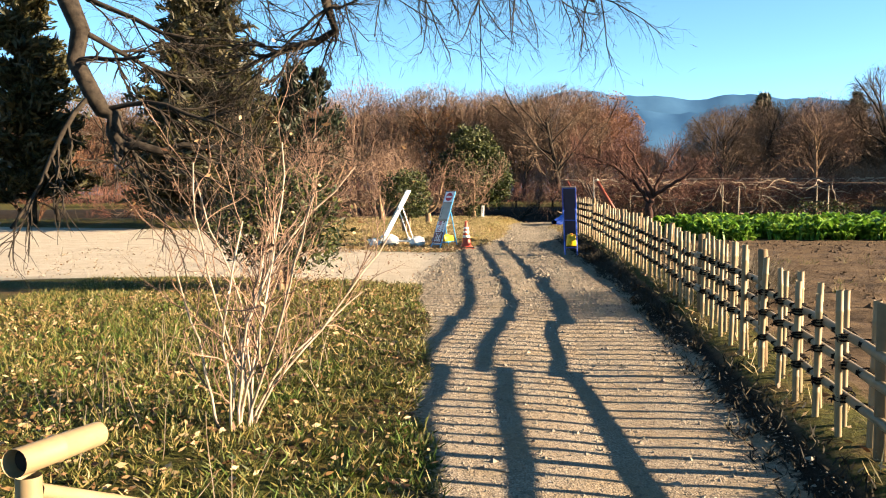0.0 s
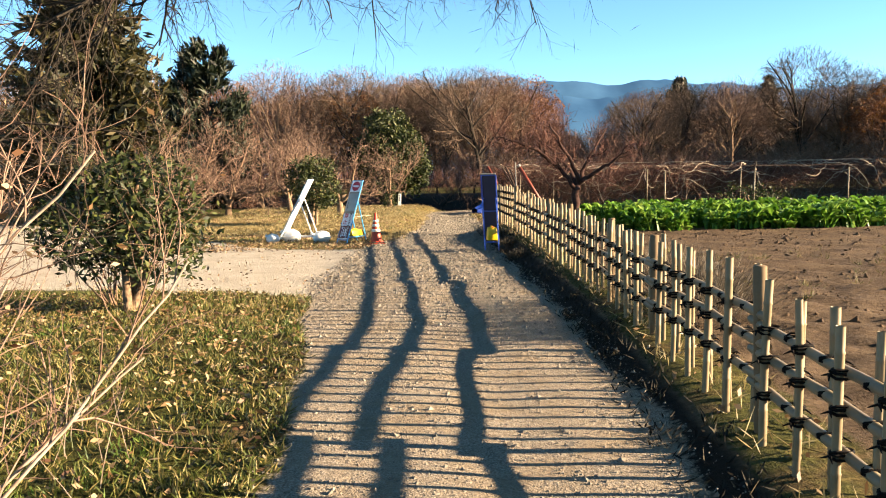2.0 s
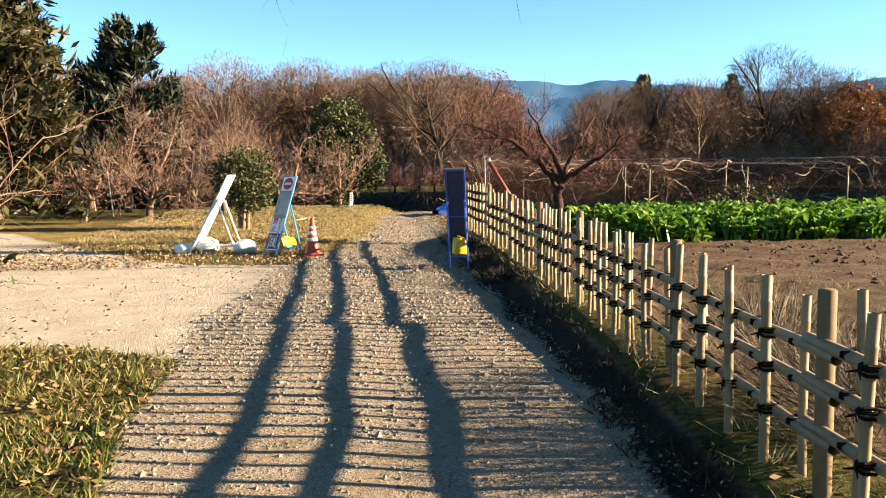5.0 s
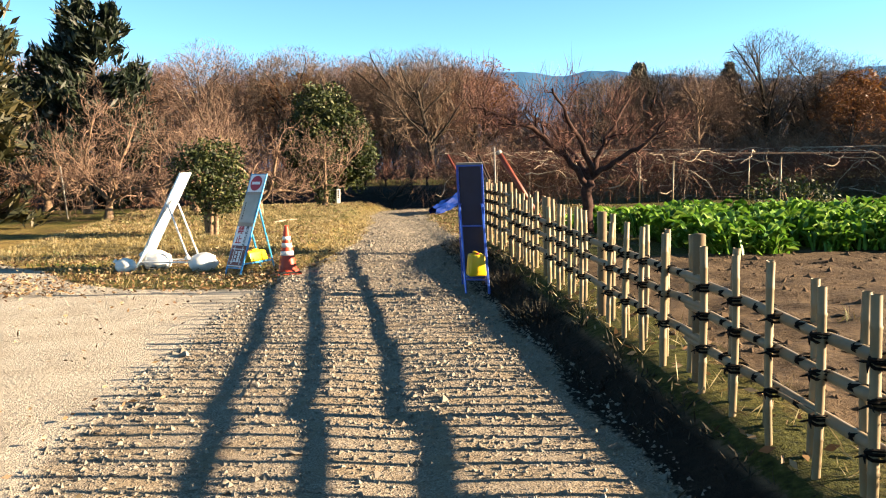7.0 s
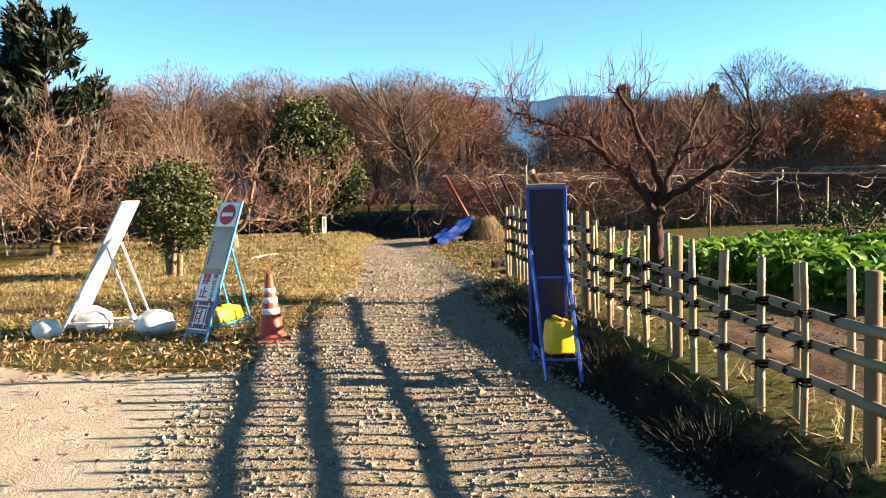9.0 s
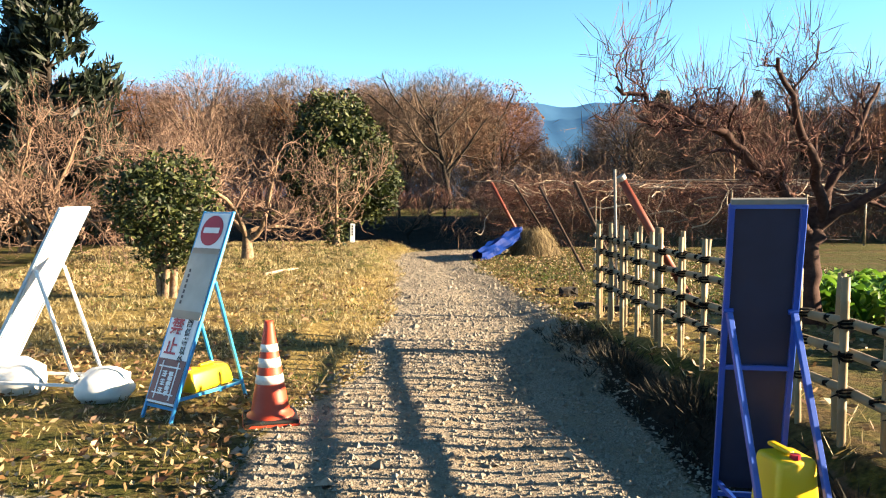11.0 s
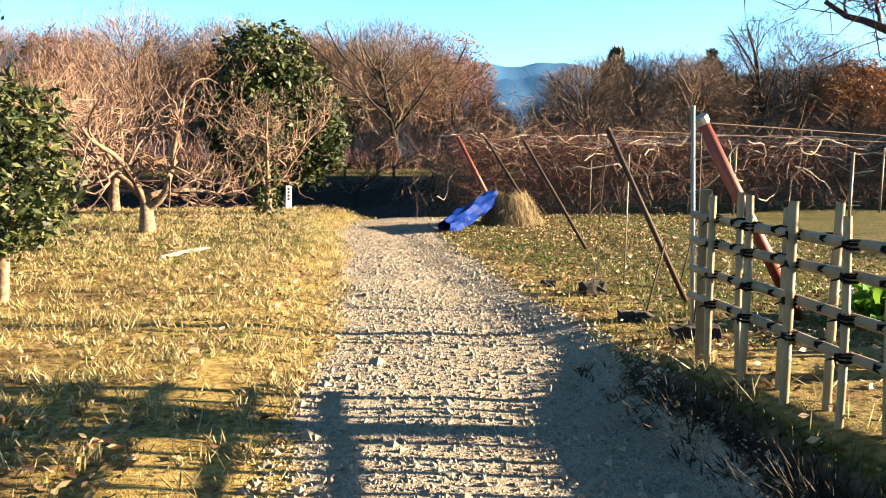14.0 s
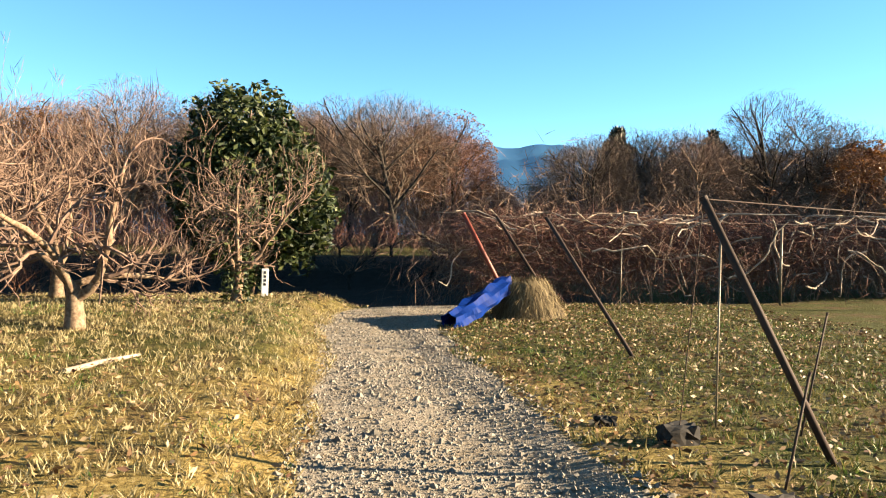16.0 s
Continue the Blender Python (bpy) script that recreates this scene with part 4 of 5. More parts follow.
def pear_tree(x, y):
    """A low tree with long crooked limbs, short spurs and a few upright shoots."""
    rng = np.random.RandomState(33)
    soups, tips = [Soup(), Soup()], []
    limbs = [
        [(0, 0, -0.1), (-0.03, 0, 0.5), (0.0, 0.02, 0.85), (0.05, 0.05, 1.05)],
        [(0, 0, 0.8), (-0.45, -0.1, 1.35), (-0.95, -0.2, 1.75), (-1.45, -0.4, 1.98), (-1.85, -0.45, 2.05), (-2.15, -0.5, 2.18)],
        [(0.05, 0.05, 1.0), (0.25, 0.1, 1.5), (0.55, 0.15, 1.95), (0.85, 0.3, 2.35)],
        [(0, 0, 0.95), (-0.15, 0.5, 1.4), (-0.5, 1.0, 1.9), (-0.75, 1.5, 2.2)],
        [(0.05, 0, 1.0), (-0.2, -0.35, 1.5), (-0.6, -0.6, 2.0), (-0.85, -0.75, 2.4)],
        [(0.05, 0, 0.95), (0.5, -0.3, 1.3), (0.9, -0.5, 1.6), (1.2, -0.6, 2.0)],
    ]
    sub = [(7, 0.5, 0.9, 0.30, 0.03, 7, 5, 0, 0.1), (6, 0.5, 0.95, 0.36, 0.04, 5, 4, 1, 0.1), (4, 0.5, 0.9, 0.36, 0.10, 4, 4, 1, 0.1)]
    for k, pts in enumerate(limbs):
        p = np.array(pts, float)
        n = 4 * (len(p) - 1) + 1
        f = np.linspace(0, len(p) - 1, n)
        q = np.stack([np.interp(f, np.arange(len(p)), p[:, c]) for c in range(3)], 1)
        q[1:] += rng.normal(0, 0.022, (n - 1, 3))
        rad = np.linspace(0.10, 0.085, n) if k == 0 else np.linspace(0.058, 0.016, n)
        soups[0].tube(q, rad, 9)
        if k:
            for i in range(3, n - 1, 2 if k > 1 else 1):
                grow(rng, soups, q[i], side_way(rng, q[i + 1] - q[i], 0.95) + np.array((0, 0, 0.15)), rng.uniform(0.32, 0.62), rad[i] * 0.5, 0, sub, tips)
    shoots(rng, soups[1], tips, 2200, 0.30, 0.0035, 0.8, 0.07)
    shoots(rng, soups[1], [t for t in tips if t[0][2] > 2.0], 170, 0.42, 0.0032, 3.0, 0.04)
    return place(plant("pear_tree", "leafless pear tree with dark crooked limbs and reddish upright shoots", "tree", M_BARK_RED, M_TWIG_RED, soups, group="orchard trees"), x, y)


pear_tree(5.65, 23.9)
_far = orchard_tree(41, 0.75, 0.11, APPLE_FAR, M_BARK_DARK, M_TWIG_RED, "low pruned orchard tree with red-brown shoots", sprouts=1300, length=0.55)
_far2 = orchard_tree(42, 0.75, 0.11, APPLE_FAR, M_BARK_DARK, M_TWIG_RUST, "low pruned orchard tree with rust-brown shoots", sprouts=1300, length=0.55)
_rng = np.random.RandomState(77)
_first = {0: _far, 1: _far2}
for row, yy in enumerate((62, 67, 73)):
    for k in range(17):
        x = -26 + 3.4 * k + 1.7 * (row % 2) + _rng.uniform(-0.5, 0.5)
        src = _rng.randint(2)
        y = yy + _rng.uniform(-0.8, 0.8)
        if src in _first:
            place(_first.pop(src), x, y, 0, 1.05)
        else:
            again((_far, _far2)[src], x, y, _rng.uniform(0, 360), _rng.uniform(0.9, 1.2))
for x, y, q in ((-13.5, 40, 1.1), (-17, 36, 1.2), (-12, 44, 1.0), (-8, 43, 1.0), (-21, 40, 1.2), (-5.5, 46, 1.0)):
    again(_far2, x, y, _rng.uniform(0, 360), q)


def ivy(x, y):
    rng = np.random.RandomState(9)
    s = Soup()
    n = 900
    z = rng.uniform(0, 1.7, n)
    a = rng.uniform(0, 2 * math.pi, n)
    r = 0.16 + 0.10 * rng.rand(n) + 0.06 * z
    scatter_leaves(rng, s, np.stack((x + r * np.cos(a), y + r * np.sin(a), gz(x, y) + z), 1), 0.05, 0.8)
    tagged(new("ivy", s.mesh("ivy", M_LEAF_EVER)), "dark ivy climbing the trunk of the fruit tree", "ivy", kind="stuff")


ivy(0.86, 37.5)


def leaf_cloud(rng, blobs, count, size):
    """Leaves near the skins of overlapping uneven lobes: rows of centre and radii."""
    out = []
    for cx, cy, cz, rx, ry, rz in blobs:
        n = int(count * rx * rz)
        d = rng.normal(0, 1, (n, 3))
        d /= np.linalg.norm(d, axis=1, keepdims=True)
        k = rng.uniform(0.62, 1.06, (n, 1)) * (1 + 0.14 * np.sin(7 * d[:, :1] + 5 * d[:, 2:]) + 0.10 * np.sin(11 * d[:, 1:2] + 3 * cx))
        out.append(np.array((cx, cy, cz)) + d * k * np.array((rx, ry, rz)))
    return np.concatenate(out)


def leafy_bush(name, label, x, y, blobs, count, size, mat, stems, seed, trunk_mat=None, category="bush"):
    rng = np.random.RandomState(seed)
    ob = thing(name, label, category, pose(x, y, gz(x, y)))
    s = Soup()
    for k in range(stems):
        b = blobs[k % len(blobs)]
        top = np.array((b[0], b[1], b[2] + 0.5 * b[5])) + rng.normal(0, 0.1, 3)
        p0 = np.array((rng.normal(0, 0.05), rng.normal(0, 0.05), -0.1))
        mid = (p0 + top) / 2 + rng.normal(0, 0.06, 3)
        s.tube([p0, mid, top], [0.06, 0.04, 0.012], 6)
    part("trunk", s.mesh("trunk", trunk_mat or M_BARK_PALE, True), None, ob)
    ls = Soup()
    scatter_leaves(rng, ls, leaf_cloud(rng, blobs, count, size), size, 0.8)
    part("foliage", ls.mesh("foliage", mat), None, ob)
    return ob


leafy_bush("round_evergreen", "big dense rounded evergreen tree with glossy dark leaves", 0.88, 40.6,
           [(0, 0, 2.6, 1.5, 1.45, 1.6), (-0.6, 0.1, 3.3, 0.95, 0.95, 0.95), (0.55, -0.1, 3.25, 1.0, 0.95, 0.95), (-0.1, 0, 4.3, 1.0, 0.95, 0.8), (0.85, -0.2, 2.4, 0.75, 0.8, 0.9), (-0.8, 0, 2.6, 0.75, 0.85, 0.9), (1.15, -0.2, 2.3, 0.7, 0.8, 0.75), (0.9, 0, 3.0, 0.7, 0.8, 0.7)], 3600, 0.085, M_LEAF_EVER, 4, 51, category="tree")
leafy_bush("camellia_bush", "dense dark green evergreen bush on short pale stems", -1.4, 28.5,
           [(0, 0, 1.2, 0.7, 0.66, 0.8), (0.15, 0, 1.7, 0.55, 0.55, 0.42), (-0.3, 0, 1.35, 0.55, 0.55, 0.6), (0.35, -0.1, 1.0, 0.5, 0.5, 0.5)], 4200, 0.05, M_LEAF_EVER, 5, 52)
leafy_bush("camellia_bush", "loose evergreen bush with dark glossy leaves at the lawn's edge", -2.0, 13.0,
           [(0, 0, 1.05, 0.85, 0.7, 0.65), (0.35, 0, 0.75, 0.6, 0.5, 0.45), (-0.5, 0, 0.95, 0.6, 0.6, 0.5), (0.1, 0, 1.45, 0.6, 0.5, 0.4)], 3200, 0.05, M_LEAF_EVER, 6, 53)
leafy_bush("low_bush", "low dark evergreen bush behind the vegetable bed", 13.0, 30.5, [(0, 0, 0.5, 1.2, 0.7, 0.55), (0.8, 0.1, 0.4, 0.8, 0.6, 0.45)], 1200, 0.06, M_LEAF_EVER, 4, 54)


def bare_shrub(name, label, x, y, seed, height, count, spread, trunk_mat, twig_mat):
    rng = np.random.RandomState(seed)
    soups = [Soup(), Soup()]
    spec = [(8, 0.38, 0.65, 0.13, 0.03, 10, 6, 0, 0.15), (6, 0.42, 0.75, 0.20, 0.06, 6, 4, 1, 0.12), (4, 0.5, 0.75, 0.22, 0.06, 4, 3, 1, 0.15)]
    tips = []
    for k in range(count):
        a = rng.uniform(0, 2 * math.pi)
        t = spread * math.sqrt(rng.rand())
        grow(rng, soups, (0.10 * math.cos(a), 0.10 * math.sin(a), -0.05), (t * math.cos(a), t * math.sin(a), 1), height * rng.uniform(0.6, 1.05), 0.0105, 0, spec, tips)
    leaf = Soup()
    t = np.array([p for p, _ in tips])
    scatter_leaves(rng, leaf, t[rng.randint(0, len(t), 160)] + rng.normal(0, 0.02, (160, 3)), 0.022)
    ob = plant(name, label, "shrub", trunk_mat, twig_mat, soups, leaf, M_LITTER, leaf_name="dry_leaves")
    return place(ob, x, y)


bare_shrub("bare_shrub", "leafless shrub with many pale upright stems on the lawn", -0.80, 6.55, 61, 1.95, 12, 0.36, M_STEM_PALE, M_TWIG_TAN)
bare_shrub("bare_shrub", "tangled leafless brown shrub behind the lawn", -2.3, 13.6, 62, 2.3, 22, 0.6, M_TWIG_TAN, M_TWIG_TAN)


# ---- vine trellis ----
def build_vines():
    rng = np.random.RandomState(71)
    for bx in range(8):
        for by in range(3):
            x, y = 7.2 + 3.1 * bx + rng.uniform(-0.6, 0.6), 40.6 + 0.12 * bx + 4.0 * by + rng.uniform(-0.4, 0.4)
            soups = [Soup(), Soup()]
            spec = [(5, 1.25, 1.30, 0.10, 0.0, 5, 6, 0, 0.75), (8, 0.5, 0.8, 0.26, -0.01, 9, 5, 0, 0.1), (5, 0.6, 0.9, 0.3, -0.03, 5, 3, 1, 0.1), (4, 0.6, 0.8, 0.3, -0.06, 3, 3, 1, 0.1)]
            tips = []
            grow(rng, soups, (0, 0, -0.2), (rng.normal(0, 0.1), rng.normal(0, 0.1), 1), 1.85, 0.05, 0, spec, tips)
            shoots(rng, soups[1], tips, 900, 0.75, 0.006, -0.7, 0.3)
            ob = plant("grape_vine", "leafless vine spread over a wire trellis, pale crooked canes", "vine", M_BARK_PALE, M_TWIG_TAN if by == 0 else M_TWIG_RUST, soups, group="trellised vines")
            place(ob, x, y)
    for k in range(190):
        s = Soup()
        x, y = rng.uniform(5.8, 24), rng.uniform(39.2, 42.5)
        pts, rad = branch(rng, (x, y, 1.86 - 1.5 * rng.rand() ** 3), (rng.choice((-1, 1)), rng.normal(0, 0.3), 0.05), rng.uniform(1.2, 2.8), 0.024, 0.011, 12, 0.30, 0.0)
        pts[:, 2] = np.clip(pts[:, 2], 0.15, 2.0)
        s.tube(pts, rad, 5)
        tagged(new("vine_cane", s.mesh("vine_cane", M_STEM_PALE, True)), "pale crooked vine cane lying along the trellis wires", "vine", "vine canes")
    s = Soup()
    n = 16000
    c = np.stack((rng.uniform(5.6, 30, n), 39.6 + rng.exponential(2.6, n), rng.uniform(0.25, 1.85, n)), 1)
    c[:, 1] += 0.04 * (c[:, 0] - 6)
    ribbons(rng, s, c, rng.normal(0, 1, (n, 3)) * np.array((0.8, 0.6, 1.0)), 0.6, 0.0065)
    tagged(new("vine_tangle", s.mesh("vine_tangle", M_TWIG_RUST)), "dense tangle of fine leafless shoots hanging under the trellis", "vines", kind="stuff")
    s = Soup()
    n = 26000
    c = np.stack((rng.uniform(5.4, 30, n), 39.3 + rng.exponential(1.6, n), 0.2 + 1.7 * np.sqrt(rng.rand(n))), 1)
    c[:, 1] += 0.04 * (c[:, 0] - 6)
    ribbons(rng, s, c, rng.normal(0, 1, (n, 3)) * np.array((1.2, 0.6, 0.8)), 0.5, 0.006)
    tagged(new("vine_tangle", s.mesh("vine_tangle", M_TWIG_RED)), "reddish mass of fine leafless vine shoots along the trellis", "vines", kind="stuff")


build_vines()

# ---- conifers ----


def conifer(name, label, x, y, seed, height, spread, mat, base, droop, tuft, count, taper=0.75, ends=0.25):
    """A straight trunk with whorls of boughs that carry many tufts."""
    rng = np.random.RandomState(seed)
    ob = thing(name, label, "tree", pose(x, y, gz(x, y)))
    s, ls = Soup(), Soup()
    s.tube([(0, 0, -0.2), (0.1, 0, height * 0.5), (0, 0.05, height * 0.97)], [height * 0.02, height * 0.013, 0.03], 8)
    cs, us = [], []
    for k in range(count):
        f = base + (1 - base) * (k + rng.rand()) / count
        a = rng.uniform(0, 2 * math.pi)
        L = spread * (1 - f) ** taper * rng.uniform(0.5, 1.2) + 0.25
        pts, rad = branch(rng, (0.08 * f, 0, height * f), (math.cos(a), math.sin(a), 0.25 - droop), L, 0.02 + 0.012 * L, 0.008, 4, 0.10, 0.06)
        s.tube(pts, rad, 4)
        n = int(26 * L) + 6
        q = rng.uniform(ends, 1.0, n) * 3.999
        i = q.astype(int)
        c = pts[i] + (pts[i + 1] - pts[i]) * (q - i)[:, None]
        cs.append(c + rng.normal(0, 0.10 + 0.05 * L, (n, 3)) * np.array((1, 1, 0.6)))
        us.append(np.tile((math.cos(a) * 0.6, math.sin(a) * 0.6, 0.5 - droop), (n, 1)) + rng.normal(0, 0.45, (n, 3)))
    c, u = np.concatenate(cs), np.concatenate(us)
    u /= np.linalg.norm(u, axis=1, keepdims=True)
    for _ in range(3):
        w = np.cross(u, rng.normal(0, 1, u.shape))
        w /= np.linalg.norm(w, axis=1, keepdims=True) + 1e-9
        v = u + rng.normal(0, 0.3, u.shape)
        sz = tuft * rng.uniform(0.6, 1.3, (len(c), 1))
        ls.cards(c + rng.normal(0, tuft * 0.3, c.shape), v * sz, w * sz * 0.28)
    part("trunk", s.mesh("trunk", M_BARK_DARK, True), None, ob)
    part("foliage", ls.mesh("foliage", mat), None, ob)
    return ob


conifer("cedar_tree", "tall bronzed green cedar behind the yard", -8.9, 31.0, 81, 10.5, 3.0, M_CEDAR, 0.06, 0.15, 0.19, 220)
conifer("cedar_tree", "tall bronzed green cedar behind the yard", -16.8, 33.5, 82, 10.5, 2.5, M_CEDAR, 0.10, 0.1, 0.2, 170)
conifer("pine_tree", "blue-green pine with spreading boughs behind the orchard", -7.4, 41.5, 83, 8.5, 2.7, M_NEEDLE, 0.12, -0.2, 0.19, 95, 0.40, 0.55)
conifer("pine_tree", "blue-green pine with spreading boughs behind the orchard", -12.6, 44.0, 84, 9.0, 2.8, M_NEEDLE, 0.15, -0.2, 0.2, 95, 0.40, 0.55)
conifer("pine_tree", "dark far pine rising over the woodland", 57.5, 124.0, 85, 14.8, 3.6, M_NEEDLE, 0.4, 0.0, 0.5, 70)
conifer("pine_tree", "dark far pine rising over the woodland", 44.0, 124.0, 86, 14.6, 5.5, M_NEEDLE, 0.62, -0.3, 0.5, 70)
# Cedars added outside the view to block the sun from hollow and vines.
_shade_cedar = conifer("cedar_tree", "unseen cedar beyond the trellis, added to cast shade on the hollow", 35.0, 38.6, 87, 15.5, 3.2, M_NEEDLE, 0.03, 0.1, 0.45, 80)
_r = np.random.RandomState(3)
for k in range(1, 6):
    again(_shade_cedar, 35.0 + 2.4 * k, 38.6 + 3.1 * k, _r.uniform(0, 360), _r.uniform(0.95, 1.1))
for k in (3.5, 4.5, 5.5, 6.2, 7.0, 7.8, 8.6):
    again(_shade_cedar, 36.5 + 2.4 * k, 38.6 + 3.1 * k, _r.uniform(0, 360), _r.uniform(1.25, 1.4))

# ---- woodland ----
_kinds = [
    bare_tree(101, 9.5, M_BARK_DARK, M_TWIG_GREY),
    bare_tree(102, 9.0, M_BARK_DARK, M_TWIG_GREY),
    bare_tree(103, 9.0, M_BARK_DARK, M_TWIG_RUST, label="woodland tree with rust-brown twigs and last dry leaves", leaves=(M_LEAF_ORANGE, 900, 0.11)),
    bare_tree(104, 8.5, M_BARK_DARK, M_TWIG_RUST, label="woodland tree with orange autumn leaves", leaves=(M_LEAF_ORANGE, 6500, 0.13)),
    bare_tree(105, 9.5, M_BARK_PALE, M_TWIG_TAN, label="leafless woodland tree with pale tan twigs"),
]
_rng = np.random.RandomState(90)
_used = set()


def wood(kind, x, y, s):
    if kind in _used:
        again(_kinds[kind], x, y, _rng.uniform(0, 360), s)
    else:
        _used.add(kind)
        place(_kinds[kind], x, y, 0, s)


for row, (yy, step) in enumerate(((100, 5.4), (108, 5.6), (118, 6.4), (130, 7.5))):
    x = -70.0
    while x < 115:
        left = x < 17 + 0.02 * yy
        kind = int(_rng.choice([0, 1, 2, 2, 4, 2] if left else [0, 0, 1, 1, 0, 4]))
        s = (_rng.uniform(1.25, 1.6) if left else _rng.uniform(0.85, 1.25))
        if 0.225 < (x - 1.8) / (yy - 23) < 0.335:
            s *= 0.70
        wood(kind, x, yy + _rng.uniform(-2.5, 2.5), s)
        x += step * _rng.uniform(0.75, 1.25) * (1.0 if left else 0.85)
for kind, x, y, s in ((0, 10.8, 92, 1.35), (2, 17.2, 100, 1.22), (0, 28.4, 93, 1.05), (4, 38.8, 93, 1.1), (3, 56.5, 94, 1.12), (3, 60, 97, 1.25), (0, 49.5, 97, 1.6), (1, 55, 99, 1.5), (1, 31, 99, 1.2), (0, 36, 103, 1.25), (1, 41, 98, 1.2), (0, 61, 101, 1.4), (4, 45, 106, 1.35), (3, 66, 96, 1.3), (3, -4, 100, 1.3), (4, 3.5, 112, 1.5)):
    wood(kind, x, y, s)


def thicket(name, label, x0, x1, y0, y1, n, height, mat, seed):
    """Undergrowth of countless fine stems."""
    rng = np.random.RandomState(seed)
    s = Soup()
    c = np.stack((rng.uniform(x0, x1, n), rng.uniform(y0, y1, n), np.zeros(n)), 1)
    c[:, 2] = ground_z(c[:, 0], c[:, 1]) + rng.uniform(0, 0.45, n) * height
    k = 0.7 + 0.4 * np.sin(c[:, :1] * 0.7) * np.sin(c[:, :1] * 0.23 + 1)
    d = rng.normal(0, 0.4, (n, 3)) + np.array((0, 0, 1.0))
    ribbons(rng, s, c, d, height * 0.6, 0.02)
    tagged(new(name, s.mesh(name, mat)), label, "undergrowth", kind="stuff")


thicket("undergrowth", "brown leafless undergrowth at the foot of the wood", -70, 110, 96, 100, 12000, 5.5, M_TWIG_GREY, 201)
thicket("undergrowth", "brown leafless undergrowth at the foot of the wood", -70, 110, 106, 114, 10000, 6.5, M_TWIG_RUST, 202)
thicket("undergrowth", "brown leafless undergrowth at the foot of the wood", -90, 130, 134, 140, 9000, 8.0, M_TWIG_GREY, 204)
thicket("undergrowth", "dense grey-brown thicket at the wood's edge", 28, 115, 99, 106, 8000, 5.0, M_TWIG_GREY, 205)
thicket("red_undergrowth", "reddish brown undergrowth behind the orchard rows", -40, 60, 78, 84, 9000, 2.6, M_TWIG_RED, 203)
for x, y, k in ((-12.5, 36.5, 71), (-14.5, 38.5, 72), (-18.5, 37, 73), (-21, 36, 74), (-24, 38, 75)):
    bare_shrub("autumn_shrub", "tangled red-brown autumn shrub behind the yard", x, y, k, 3.4, 16, 0.7, M_TWIG_RUST, M_TWIG_RED)


# ---- overhanging cherry tree ----
def cherry_tree():
    rng = np.random.RandomState(121)
    soups = [Soup(), Soup()]
    tips = []
    soups[0].tube([(-5.4, 9.4, -0.2), (-5.2, 9.5, 1.4), (-4.9, 9.6, 2.8), (-4.6, 9.8, 4.2)], [0.24, 0.20, 0.17, 0.13], 12)
    sub = [(7, 0.42, 0.6, 0.16, 0.0, 6, 5, 0, 0.2), (6, 0.55, 0.6, 0.16, -0.05, 5, 4, 1, 0.15), (4, 0.6, 0.6, 0.16, -0.07, 4, 3, 1, 0.15)]
    limbs = [
        [(-4.7, 9.7, 3.6), (-3.1, 8.4, 4.1), (-2.55, 7.95, 3.5), (-2.47, 7.9, 2.95), (-2.35, 7.9, 2.45), (-2.24, 7.9, 2.09), (-2.06, 7.9, 1.94), (-2.06, 7.9, 1.77)],
        [(-4.6, 9.8, 4.2), (-3.0, 10.4, 4.9), (-1.6, 10.9, 4.6), (-1.0, 11.0, 3.75), (-0.89, 11.0, 3.30), (-1.3, 11.0, 3.12), (-1.65, 11.0, 3.0), (-2.2, 11.0, 2.75)],
        [(-4.6, 9.8, 4.2), (-2.4, 11.2, 4.9), (-0.4, 12.0, 4.7), (1.2, 12.3, 4.3), (2.4, 12.4, 3.9)],
        [(-4.6, 9.8, 4.2), (-2.0, 10.6, 4.7), (0.2, 11.2, 4.35), (1.4, 11.4, 3.9)],
        [(-4.7, 9.7, 3.8), (-3.4, 9.6, 3.6), (-2.6, 9.5, 3.1), (-2.0, 9.4, 2.9)],
        [(-2.08, 7.9, 1.80), (-1.75, 7.9, 1.74), (-1.4, 8.0, 1.82), (-1.1, 8.0, 1.90)],
    ]
    for k, pts in enumerate(limbs):
        p = np.array(pts, float)
        q = np.concatenate([p[i] + (p[i + 1] - p[i]) * f for i in range(len(p) - 1) for f in (np.array([[0.0]]), np.array([[0.5]]))] + [p[-1:]])
        q += rng.normal(0, 0.03, q.shape)
        rad = np.linspace(0.095 if k < 2 else 0.065 if k < 4 else 0.04, 0.055 if k == 0 else 0.016, len(q))
        soups[0].tube(q, rad, 8)
        for i in range(len(q) // 2, len(q) - 1):
            for _ in range(3 if 0 < k < 5 else 1):
                d = side_way(rng, q[i + 1] - q[i], 0.8)
                d[2] = d[2] * 0.6 + 0.05
                grow(rng, soups, q[i], d, rng.uniform(0.7, 1.3), rad[i] * 0.35, 0, sub, tips)
    hang = [(9, 0.38, 0.7, 0.13, -0.02, 9, 4, 1, 0.1), (5, 0.45, 0.7, 0.18, -0.03, 5, 3, 1, 0.15), (3, 0.5, 0.6, 0.18, -0.03, 3, 3, 1, 0.2)]
    for k in range(30):
        f = (k + rng.rand()) / 30
        at = (-2.6 + 5.0 * f, 10.3 + 1.9 * rng.rand(), 4.35 - 0.25 * f)
        grow(rng, soups, at, (rng.normal(0.3, 0.5), rng.normal(0, 0.4), -1.0), rng.uniform(0.9, 1.5), 0.011, 0, hang, tips)
    shoots(rng, soups[1], tips, 900, 0.22, 0.0025, -0.2, 0.04)
